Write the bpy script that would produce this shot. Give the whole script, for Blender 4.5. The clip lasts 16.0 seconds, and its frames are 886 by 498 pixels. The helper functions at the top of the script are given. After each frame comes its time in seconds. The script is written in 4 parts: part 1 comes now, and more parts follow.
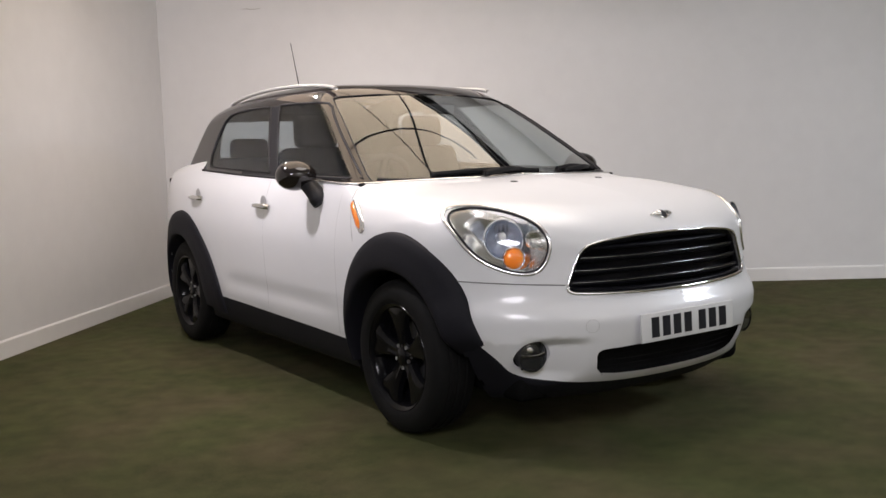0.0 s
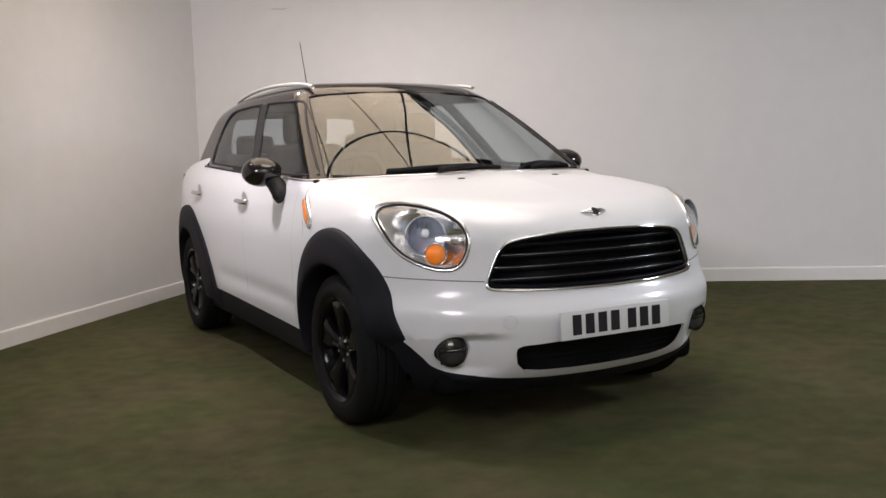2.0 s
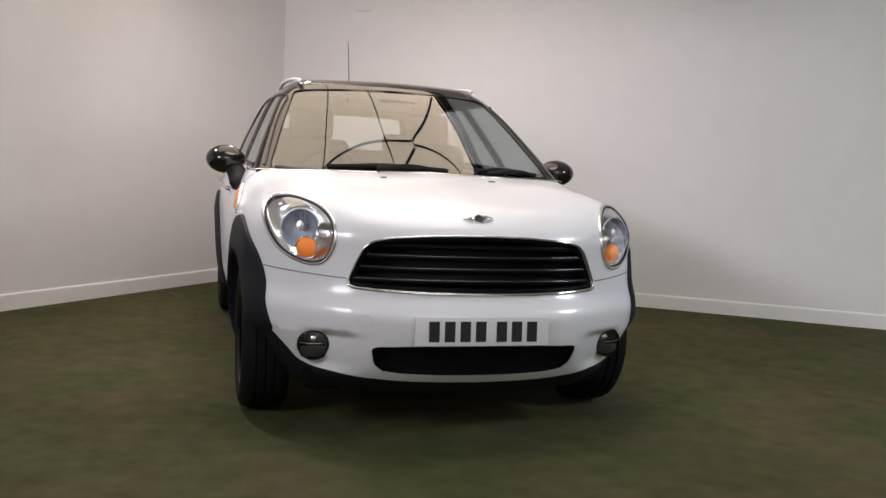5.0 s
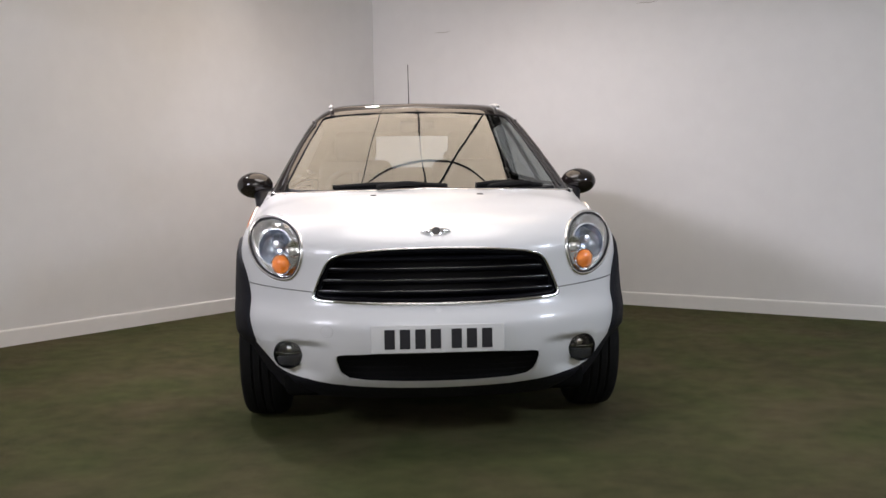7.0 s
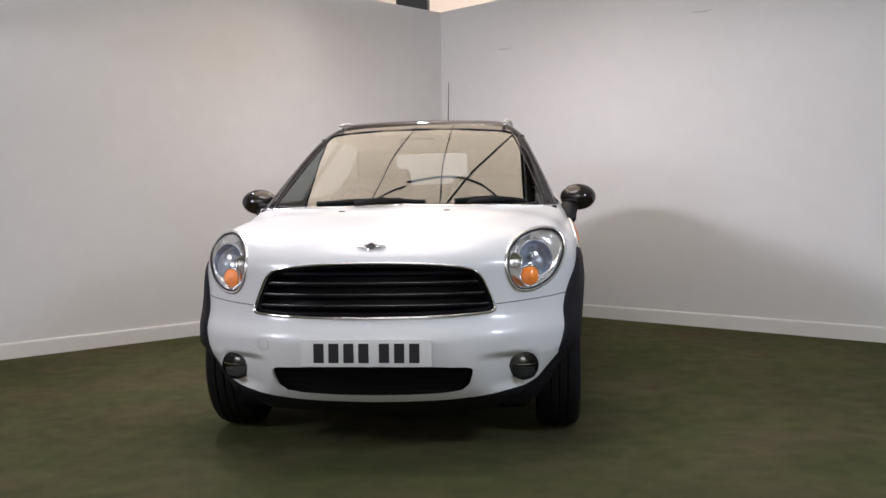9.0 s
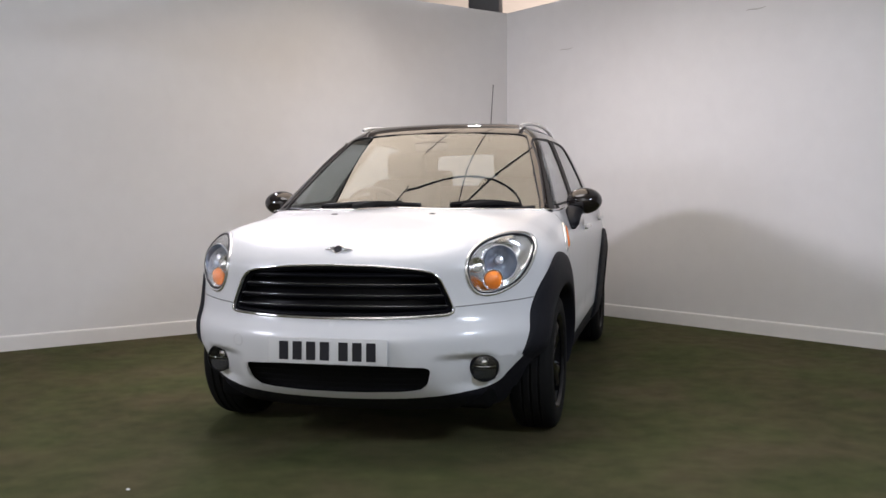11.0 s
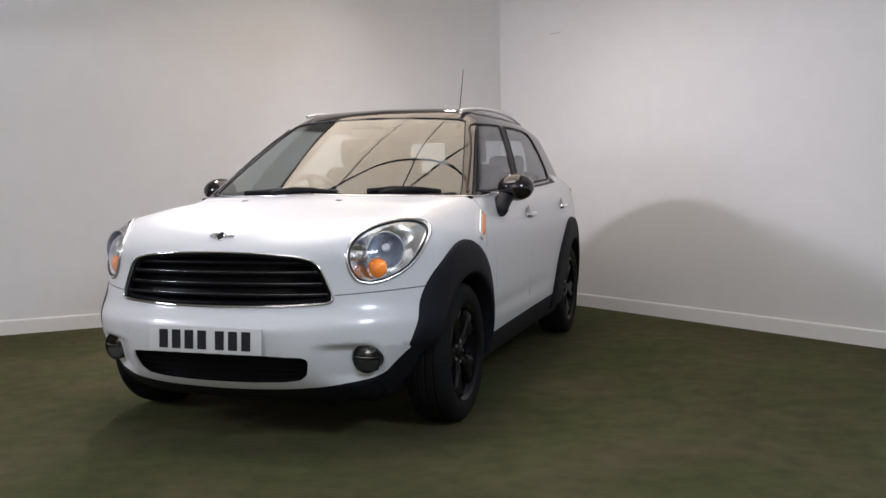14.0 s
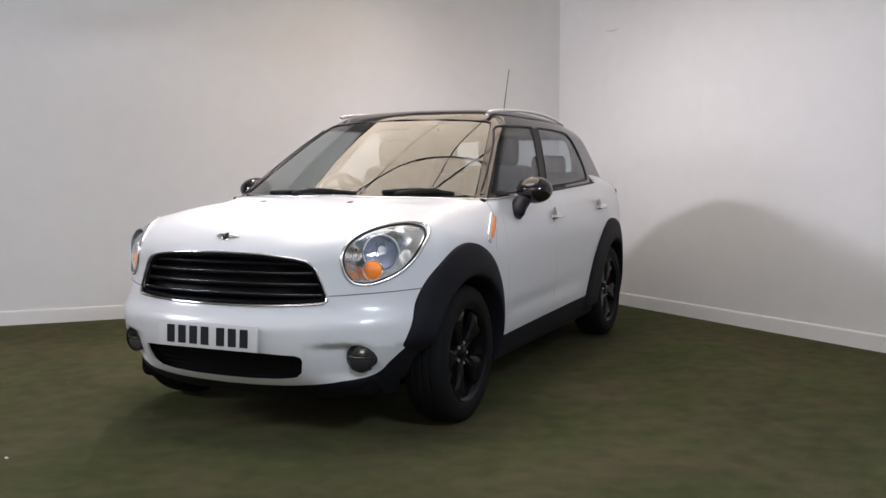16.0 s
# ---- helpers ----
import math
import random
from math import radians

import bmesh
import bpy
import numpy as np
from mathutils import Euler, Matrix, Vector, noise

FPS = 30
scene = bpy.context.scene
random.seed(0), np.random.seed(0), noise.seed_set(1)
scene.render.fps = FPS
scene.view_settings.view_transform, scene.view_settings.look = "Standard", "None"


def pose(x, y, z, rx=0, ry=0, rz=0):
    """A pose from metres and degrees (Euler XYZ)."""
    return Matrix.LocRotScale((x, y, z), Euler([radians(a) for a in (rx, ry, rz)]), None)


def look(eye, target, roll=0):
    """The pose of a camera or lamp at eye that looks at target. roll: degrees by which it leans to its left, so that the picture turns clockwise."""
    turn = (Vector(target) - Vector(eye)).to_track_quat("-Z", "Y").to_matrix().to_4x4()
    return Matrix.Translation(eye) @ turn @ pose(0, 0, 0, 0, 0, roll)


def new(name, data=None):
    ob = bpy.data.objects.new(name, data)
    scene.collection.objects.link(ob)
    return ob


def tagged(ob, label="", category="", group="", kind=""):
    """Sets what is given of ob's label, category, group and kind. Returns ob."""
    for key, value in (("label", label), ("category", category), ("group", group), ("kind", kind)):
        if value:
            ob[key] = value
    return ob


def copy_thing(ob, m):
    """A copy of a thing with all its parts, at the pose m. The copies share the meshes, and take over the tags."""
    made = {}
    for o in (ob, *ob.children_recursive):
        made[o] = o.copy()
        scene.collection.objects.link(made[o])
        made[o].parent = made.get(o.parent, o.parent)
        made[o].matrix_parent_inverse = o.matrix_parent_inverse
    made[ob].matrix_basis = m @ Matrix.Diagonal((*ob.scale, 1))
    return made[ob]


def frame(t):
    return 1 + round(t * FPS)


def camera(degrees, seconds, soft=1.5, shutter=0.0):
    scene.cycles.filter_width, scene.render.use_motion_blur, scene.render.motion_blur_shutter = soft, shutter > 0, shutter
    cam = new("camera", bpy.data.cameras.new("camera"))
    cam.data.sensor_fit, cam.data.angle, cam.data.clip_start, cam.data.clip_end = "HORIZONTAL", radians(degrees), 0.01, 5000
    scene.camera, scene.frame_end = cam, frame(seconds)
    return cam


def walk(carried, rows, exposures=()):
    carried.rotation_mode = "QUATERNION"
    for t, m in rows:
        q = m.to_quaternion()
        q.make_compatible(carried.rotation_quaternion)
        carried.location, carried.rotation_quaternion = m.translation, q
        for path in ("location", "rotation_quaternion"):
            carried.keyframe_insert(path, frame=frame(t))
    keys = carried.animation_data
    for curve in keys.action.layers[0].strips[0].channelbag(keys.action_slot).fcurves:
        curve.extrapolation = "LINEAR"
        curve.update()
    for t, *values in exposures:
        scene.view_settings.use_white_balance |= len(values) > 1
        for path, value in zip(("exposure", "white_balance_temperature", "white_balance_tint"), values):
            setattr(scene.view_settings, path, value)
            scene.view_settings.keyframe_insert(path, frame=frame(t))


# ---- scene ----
cam = camera(51.0, 16.0)
PATH = [
    (0, (-2.85, -3.301, 1.082), (-1.733, -1.652, 0.9), -1.9),
    (0.5, (-2.722, -3.334, 1.072), (-1.651, -1.656, 0.874), -0.8),
    (1, (-2.591, -3.43, 1.079), (-1.553, -1.732, 0.884), -1.6),
    (1.5, (-2.422, -3.603, 1.078), (-1.454, -1.862, 0.9), -1.9),
    (2, (-2.303, -3.71, 1.072), (-1.369, -1.951, 0.885), -1.9),
    (2.5, (-2.103, -3.78, 1.074), (-1.224, -1.997, 0.853), 0.3),
    (3, (-1.916, -3.874, 1.065), (-1.088, -2.064, 0.873), 0.1),
    (3.5, (-1.709, -4.029, 1.074), (-0.953, -2.185, 0.911), -0.0),
    (4, (-1.551, -4.075, 1.027), (-0.846, -2.21, 0.871), 0.3),
    (4.2, (-1.458, -4.074, 1.027), (-0.793, -2.196, 0.851), 1.2),
    (6.3, (-0.548, -4.384, 1.032), (-0.249, -2.412, 0.878), -0.1),
    (6.5, (-0.45, -4.398, 1.047), (-0.207, -2.42, 0.878), -0.5),
    (7, (-0.244, -4.497, 1.048), (-0.102, -2.507, 0.907), -0.8),
    (7.5, (-0.033, -4.509, 1.037), (0.062, -2.513, 0.900), -1.5),
    (8, (0.176, -4.475, 1.043), (0.143, -2.481, 0.897), -0.9),
    (8.5, (0.401, -4.465, 1.046), (0.303, -2.473, 0.925), -1.2),
    (8.7, (0.515, -4.491, 1.031), (0.380, -2.502, 0.924), -1.1),
    (10.8, (1.367, -4.482, 1.024), (0.883, -2.543, 0.935), -0.7),
    (11, (1.42, -4.476, 1.061), (0.933, -2.539, 0.956), -0.5),
    (11.5, (1.574, -4.41, 1.035), (1.008, -2.494, 0.93), -1.0),
    (12, (1.713, -4.332, 1.05), (1.058, -2.446, 0.934), -0.7),
    (12.5, (1.904, -4.285, 1.061), (1.188, -2.422, 0.931), -0.5),
    (13, (2.08, -4.256, 1.054), (1.346, -2.4, 0.929), -0.0),
    (13.5, (2.121, -4.183, 1.042), (1.443, -2.306, 0.918), -0.3),
    (14, (2.14, -4.125, 1.028), (1.507, -2.231, 0.906), -0.6),
    (14.5, (2.191, -4.048, 1.055), (1.545, -2.161, 0.912), -0.7),
    (15, (2.398, -4.069, 1.057), (1.612, -2.233, 0.94), -0.4),
    (15.5, (2.53, -4.032, 1.056), (1.681, -2.225, 0.932), 0.3),
    (16, (2.587, -4.009, 1.082), (1.75, -2.197, 0.943), -0.0),
]
walk(cam, [(t, look(eye, target, roll)) for t, eye, target, roll in PATH], [(0.0, 0.0, 6500, 10), (4.0, 0.0, 6450, 10), (7.0, 0.05, 6250, 10), (11.0, 0.11, 6080, 10), (12.0, 0.01, 6050, 10), (14.5, 0.08, 6050, 10), (15.5, 0.04, 6050, 10), (16.0, 0.19, 6070, 10)])

# ---- light in an open-topped booth: inferred lamps and added unseen fills ----
world = bpy.data.worlds.new("world")
world.use_nodes = True
world.node_tree.nodes["Background"].inputs[0].default_value = (0.85, 0.87, 1.0, 1)
world.node_tree.nodes["Background"].inputs[1].default_value = 0.10
scene.world = world
scene.view_settings.exposure = 0.0


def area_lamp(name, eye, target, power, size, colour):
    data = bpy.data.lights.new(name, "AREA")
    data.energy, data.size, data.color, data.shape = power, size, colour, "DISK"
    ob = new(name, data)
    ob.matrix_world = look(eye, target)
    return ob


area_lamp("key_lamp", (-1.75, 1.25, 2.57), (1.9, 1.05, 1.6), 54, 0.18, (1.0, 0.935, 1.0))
area_lamp("left_lamp", (-3.6, -3.2, 2.4), (0.2, -0.6, 0.2), 64, 1.1, (0.95, 0.925, 1.0))
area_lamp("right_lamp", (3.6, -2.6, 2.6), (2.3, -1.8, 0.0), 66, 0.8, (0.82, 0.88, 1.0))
# unseen overhead fill, added to brighten the bonnet from above
area_lamp("top_fill", (0.0, -0.1, 3.1), (0.0, 0.0, 0.0), 40, 1.9, (1.0, 0.90, 0.84))
# added behind the camera; bounces soft frontal light off the south wall
area_lamp("south_fill", (0.0, -8.0, 5.6), (0.0, -10.9, 2.4), 600, 2.0, (0.86, 0.91, 1.0))
# two unseen fills, added to bounce soft light off the ceiling
area_lamp("ceiling_fill", (-5.4, 5.0, 3.0), (-3.0, 2.5, 6.3), 12, 0.8, (0.98, 0.95, 1.0))
area_lamp("ceiling_fill", (5.6, 4.6, 3.0), (3.4, 2.6, 6.3), 105, 0.8, (0.96, 0.93, 1.0))
# inferred from the bright spot mirrored in the roof
area_lamp("spotlight", (-0.33, 3.6, 2.88), (-0.2, 0.9, 1.5), 5, 0.14, (1.0, 0.95, 0.90))
# added fill for the north wall and what the car roof mirrors
area_lamp("hall_fill", (0.3, 6.6, 5.9), (0.0, 8.5, 3.6), 230, 1.0, (1.0, 0.84, 0.76))


# ---- materials ----
def material(name, colour, rough=0.5, metal=0.0, coat=0.0, vary=0.0, grain=30.0, bump=0.0, bump_scale=200.0, spec=0.5):
    """A principled material whose colour varies at two scales, with fine relief."""
    m = bpy.data.materials.new(name)
    m.use_nodes = True
    nt = m.node_tree
    b = nt.nodes["Principled BSDF"]
    b.inputs["Base Color"].default_value = (*colour, 1)
    b.inputs["Roughness"].default_value = rough
    b.inputs["Metallic"].default_value = metal
    b.inputs["Coat Weight"].default_value = coat
    b.inputs["Coat Roughness"].default_value = 0.03
    b.inputs["Specular IOR Level"].default_value = spec
    if vary or bump:
        co = nt.nodes.new("ShaderNodeTexCoord")
        n1, n2 = nt.nodes.new("ShaderNodeTexNoise"), nt.nodes.new("ShaderNodeTexNoise")
        n1.inputs["Scale"].default_value, n1.inputs["Detail"].default_value = grain * 0.06, 5
        n2.inputs["Scale"].default_value, n2.inputs["Detail"].default_value = grain, 6
        for n in (n1, n2):
            nt.links.new(co.outputs["Object"], n.inputs["Vector"])
        if vary:
            add = nt.nodes.new("ShaderNodeMath")
            add.operation = "ADD"
            nt.links.new(n1.outputs["Fac"], add.inputs[0])
            nt.links.new(n2.outputs["Fac"], add.inputs[1])
            mr = nt.nodes.new("ShaderNodeMapRange")
            mr.inputs["From Min"].default_value, mr.inputs["From Max"].default_value = 0.6, 1.4
            mr.inputs["To Min"].default_value, mr.inputs["To Max"].default_value = 1 - vary, 1 + vary
            nt.links.new(add.outputs[0], mr.inputs["Value"])
            mix = nt.nodes.new("ShaderNodeVectorMath")
            mix.operation = "SCALE"
            mix.inputs[0].default_value = colour
            nt.links.new(mr.outputs[0], mix.inputs["Scale"])
            nt.links.new(mix.outputs[0], b.inputs["Base Color"])
        if bump:
            n3 = nt.nodes.new("ShaderNodeTexNoise")
            n3.inputs["Scale"].default_value, n3.inputs["Detail"].default_value = bump_scale, 4
            nt.links.new(co.outputs["Object"], n3.inputs["Vector"])
            bp = nt.nodes.new("ShaderNodeBump")
            bp.inputs["Strength"].default_value, bp.inputs["Distance"].default_value = bump, 0.01
            nt.links.new(n3.outputs["Fac"], bp.inputs["Height"])
            nt.links.new(bp.outputs[0], b.inputs["Normal"])
    return m


def glass_material(name, tint, ior=1.5):
    """Clear sheet glass, for closed thin panes."""
    m = bpy.data.materials.new(name)
    m.use_nodes = True
    g = m.node_tree.nodes["Principled BSDF"]
    g.inputs["Base Color"].default_value = (*tint, 1)
    g.inputs["Roughness"].default_value = 0.0
    g.inputs["IOR"].default_value = ior
    g.inputs["Transmission Weight"].default_value = 1.0
    return m


M_WHITE = material("white_car_paint", (0.765, 0.77, 0.79), 0.34, coat=0.5, vary=0.012, grain=8)
M_WHITE.node_tree.nodes["Principled BSDF"].inputs["Coat Roughness"].default_value = 0.085
M_BLACKGLOSS = material("gloss_black_paint", (0.012, 0.009, 0.009), 0.06, spec=0.75)
M_CLADDING = material("black_textured_plastic", (0.010, 0.010, 0.014), 0.62, spec=0.18, vary=0.15, grain=60, bump=0.15, bump_scale=900)
M_TRIM = material("black_trim_plastic", (0.010, 0.010, 0.013), 0.5, spec=0.3)
M_WIPER = material("wiper_black", (0.006, 0.006, 0.007), 0.6, spec=0.2)
M_RUBBER = material("tyre_rubber", (0.007, 0.007, 0.007), 0.75, spec=0.16, vary=0.2, grain=40, bump=0.2, bump_scale=300)
M_RIM = material("gloss_black_alloy", (0.005, 0.005, 0.006), 0.16, spec=0.18)
M_CHROME = material("chrome", (0.82, 0.82, 0.83), 0.06, metal=1.0)
M_SATIN = material("satin_silver", (0.62, 0.62, 0.63), 0.28, metal=1.0)
M_HANDLECUP = material("grey_handle_cup", (0.38, 0.38, 0.39), 0.35, metal=0.3)
M_SLAT = material("grille_black", (0.004, 0.004, 0.006), 0.35, spec=0.08)
M_STRIP = material("bright_strip", (0.85, 0.84, 0.83), 0.22, metal=0.9)
M_EDGE = material("dark_bright_edge", (0.30, 0.30, 0.31), 0.22, metal=1.0)
M_DARK = material("underbody_black", (0.006, 0.006, 0.006), 0.9, spec=0.04)
M_MESH = material("intake_mesh_black", (0.010, 0.010, 0.011), 0.8, bump=0.5, bump_scale=250, spec=0.1)
M_REFLECTOR = material("headlamp_reflector", (0.86, 0.85, 0.83), 0.2, metal=1.0)
M_BULBGLASS = material("projector_lens", (0.42, 0.47, 0.56), 0.16, metal=0.6, coat=0.8, vary=0.25, grain=90)
M_ORANGE = material("orange_indicator", (0.85, 0.22, 0.02), 0.15, coat=1.0)
M_LENS = glass_material("headlamp_lens", (0.96, 0.97, 0.98))
M_SCREEN = glass_material("windscreen_glass", (0.74, 0.78, 0.76), 1.6)
M_SIDEGLASS = glass_material("side_glass", (0.64, 0.69, 0.72), 1.17)
M_SEAT = material("grey_seat_fabric", (0.011, 0.011, 0.013), 0.9, spec=0.08, vary=0.2, grain=80, bump=0.3, bump_scale=400)
M_DASH = material("dash_plastic", (0.016, 0.016, 0.018), 0.7, spec=0.15, bump=0.2, bump_scale=500)
M_LINER = material("headlining", (0.30, 0.29, 0.27), 0.9, vary=0.04)
M_PLATE = material("plate_white", (0.72, 0.72, 0.72), 0.25, vary=0.02)
M_INK = material("plate_black", (0.012, 0.012, 0.018), 0.4)
M_SEAM = material("panel_gap", (0.22, 0.22, 0.22), 0.7)
M_RAIL = material("silver_rail", (0.80, 0.80, 0.81), 0.36, metal=0.8)
M_WALL = material("white_wall_paint", (0.74, 0.735, 0.735), 0.55, vary=0.03, grain=7, bump=0.04, bump_scale=150)
M_SKIRT = material("white_skirting_paint", (0.80, 0.79, 0.78), 0.35, vary=0.03, grain=12)
M_TAN = material("grey_ceiling", (0.62, 0.63, 0.60), 0.8, vary=0.05, grain=4)
M_HALL = material("hall_wall", (0.60, 0.54, 0.47), 0.8, vary=0.06, grain=3)
M_FABRIC = material("cream_canopy_fabric", (0.62, 0.52, 0.38), 0.9, vary=0.05, grain=10)
# glow put into the fabric for the windscreen's cream reflection and warm light
M_FABRIC.node_tree.nodes["Principled BSDF"].inputs["Emission Color"].default_value = (1.0, 0.80, 0.62, 1)
M_FABRIC.node_tree.nodes["Principled BSDF"].inputs["Emission Strength"].default_value = 1.9
M_CABLE = material("black_cable", (0.01, 0.01, 0.01), 0.6)
M_CABINET = material("dark_grey_metal", (0.06, 0.06, 0.065), 0.5, vary=0.1)
M_SCUFF = material("grey_scuff", (0.50, 0.48, 0.46), 0.8)
M_STEEL = material("grey_steel", (0.10, 0.10, 0.105), 0.5, metal=0.6)


def turf_material():
    m = material("artificial_turf", (0.06, 0.065, 0.022), 0.9, bump=1.0, bump_scale=220, spec=0.1)
    nt = m.node_tree
    b = nt.nodes["Principled BSDF"]
    co = nt.nodes.new("ShaderNodeTexCoord")
    big, mid, fine = (nt.nodes.new("ShaderNodeTexNoise") for _ in range(3))
    for n, s, d in ((big, 0.9, 3), (mid, 9.0, 5), (fine, 160.0, 4)):
        n.inputs["Scale"].default_value, n.inputs["Detail"].default_value = s, d
        nt.links.new(co.outputs["Object"], n.inputs["Vector"])
    ramp = nt.nodes.new("ShaderNodeValToRGB")
    ramp.color_ramp.elements[0].position, ramp.color_ramp.elements[0].color = 0.35, (0.055, 0.055, 0.025, 1)
    ramp.color_ramp.elements[1].position, ramp.color_ramp.elements[1].color = 0.68, (0.129, 0.121, 0.061, 1)
    s1, s2 = nt.nodes.new("ShaderNodeMath"), nt.nodes.new("ShaderNodeMath")
    s1.operation = s2.operation = "MULTIPLY_ADD"
    s1.inputs[1].default_value, s2.inputs[1].default_value = 0.35, 0.35
    nt.links.new(fine.outputs["Fac"], s1.inputs[0])
    s1.inputs[2].default_value = 0.0
    nt.links.new(mid.outputs["Fac"], s2.inputs[0])
    nt.links.new(s1.outputs[0], s2.inputs[2])
    s3 = nt.nodes.new("ShaderNodeMath")
    s3.operation = "MULTIPLY_ADD"
    s3.inputs[1].default_value = 0.3
    nt.links.new(big.outputs["Fac"], s3.inputs[0])
    nt.links.new(s2.outputs[0], s3.inputs[2])
    nt.links.new(s3.outputs[0], ramp.inputs[0])
    # green and brownish patches
    hue = nt.nodes.new("ShaderNodeTexNoise")
    hue.inputs["Scale"].default_value, hue.inputs["Detail"].default_value = 1.7, 4
    nt.links.new(co.outputs["Object"], hue.inputs["Vector"])
    tone = nt.nodes.new("ShaderNodeValToRGB")
    tone.color_ramp.elements[0].position, tone.color_ramp.elements[0].color = 0.36, (0.92, 1.05, 0.86, 1)
    tone.color_ramp.elements[1].position, tone.color_ramp.elements[1].color = 0.66, (1.07, 0.97, 1.05, 1)
    nt.links.new(hue.outputs["Fac"], tone.inputs[0])
    mul = nt.nodes.new("ShaderNodeVectorMath")
    mul.operation = "MULTIPLY"
    nt.links.new(ramp.outputs[0], mul.inputs[0])
    nt.links.new(tone.outputs[0], mul.inputs[1])
    nt.links.new(mul.outputs[0], b.inputs["Base Color"])
    return m


M_TURF = turf_material()


# ---- mesh helpers ----
def mesh_object(name, verts, faces, mat, parent=None, label="", smooth=True, normals=None):
    me = bpy.data.meshes.new(name)
    me.from_pydata([tuple(map(float, v)) for v in verts], [], [tuple(map(int, f)) for f in faces])
    me.materials.append(mat)
    me.update()
    if smooth:
        me.polygons.foreach_set("use_smooth", [True] * len(me.polygons))
    if normals is not None:
        me.normals_split_custom_set_from_vertices([tuple(map(float, n)) for n in normals])
    ob = new(name, me)
    if parent is not None:
        ob.parent = parent
    return tagged(ob, label) if label else ob


def part(name, bm, mat, parent=None, label="", smooth=True):
    """Links a bmesh as one mesh object under a thing or a part."""
    me = bpy.data.meshes.new(name)
    bm.normal_update()
    bm.to_mesh(me)
    bm.free()
    me.materials.append(mat)
    if smooth:
        me.polygons.foreach_set("use_smooth", [True] * len(me.polygons))
        me.set_sharp_from_angle(angle=radians(40))
    ob = new(name, me)
    if parent is not None:
        ob.parent = parent
    return tagged(ob, label) if label else ob


def box(bm, centre, size, bevel=0.0, turn=None):
    made = bmesh.ops.create_cube(bm, size=1.0)["verts"]
    bmesh.ops.scale(bm, vec=size, verts=made)
    if bevel:
        edges = list({e for v in made for e in v.link_edges})
        out = bmesh.ops.bevel(bm, geom=edges, offset=bevel, segments=3, affect="EDGES", profile=0.5)
        made = list({v for f in out["faces"] for v in f.verts} | {v for v in made if v.is_valid})
    if turn is not None:
        bmesh.ops.rotate(bm, cent=(0, 0, 0), matrix=turn, verts=made)
    bmesh.ops.translate(bm, vec=centre, verts=made)
    return made


def tube_mesh(points, radius, sides=8, closed=False, flat=1.0):
    """Verts and faces of a tube along points; radius may be a list."""
    p = np.array(points, float)
    n = len(p)
    tan = np.roll(p, -1, 0) - np.roll(p, 1, 0) if closed else np.gradient(p, axis=0)
    tan /= np.linalg.norm(tan, axis=1)[:, None] + 1e-12
    rad = np.broadcast_to(np.asarray(radius, float), (n,))
    up = np.array([0.0, 0.0, 1.0])
    if abs(tan @ up).mean() > 0.8:
        up = np.array([0.0, 1.0, 0.0])
    side = np.cross(tan, up)
    side /= np.linalg.norm(side, axis=1)[:, None] + 1e-12
    top = np.cross(side, tan)
    a = np.linspace(0, 2 * np.pi, sides, endpoint=False)
    v = p[:, None] + rad[:, None, None] * (np.cos(a)[None, :, None] * side[:, None] + flat * np.sin(a)[None, :, None] * top[:, None])
    faces = []
    for i in range(n if closed else n - 1):
        j = (i + 1) % n
        for k in range(sides):
            l = (k + 1) % sides
            faces.append((i * sides + k, i * sides + l, j * sides + l, j * sides + k))
    v = v.reshape(-1, 3)
    if not closed:
        faces += [tuple(range(sides)), tuple(range((n - 1) * sides, n * sides))[::-1]]
    return v, faces


def tube(name, points, radius, mat, parent=None, label="", sides=8, closed=False, flat=1.0):
    v, f = tube_mesh(points, radius, sides, closed, flat)
    return mesh_object(name, v, f, mat, parent, label)


def revolve(name, profile, mat, parent=None, label="", segments=48, axis="x"):
    """A turned solid: profile of (along axis, radius)."""
    a = np.linspace(0, 2 * np.pi, segments, endpoint=False)
    v = []
    for h, r in profile:
        for t in a:
            q = (h, r * math.cos(t), r * math.sin(t))
            v.append(q if axis == "x" else (q[1], q[0], q[2]) if axis == "y" else (q[1], q[2], q[0]))
    f = []
    for i in range(len(profile) - 1):
        for k in range(segments):
            l = (k + 1) % segments
            f.append((i * segments + k, i * segments + l, (i + 1) * segments + l, (i + 1) * segments + k))
    ob = mesh_object(name, v, f, mat, parent, label)
    ob.data.set_sharp_from_angle(angle=radians(35))
    return ob


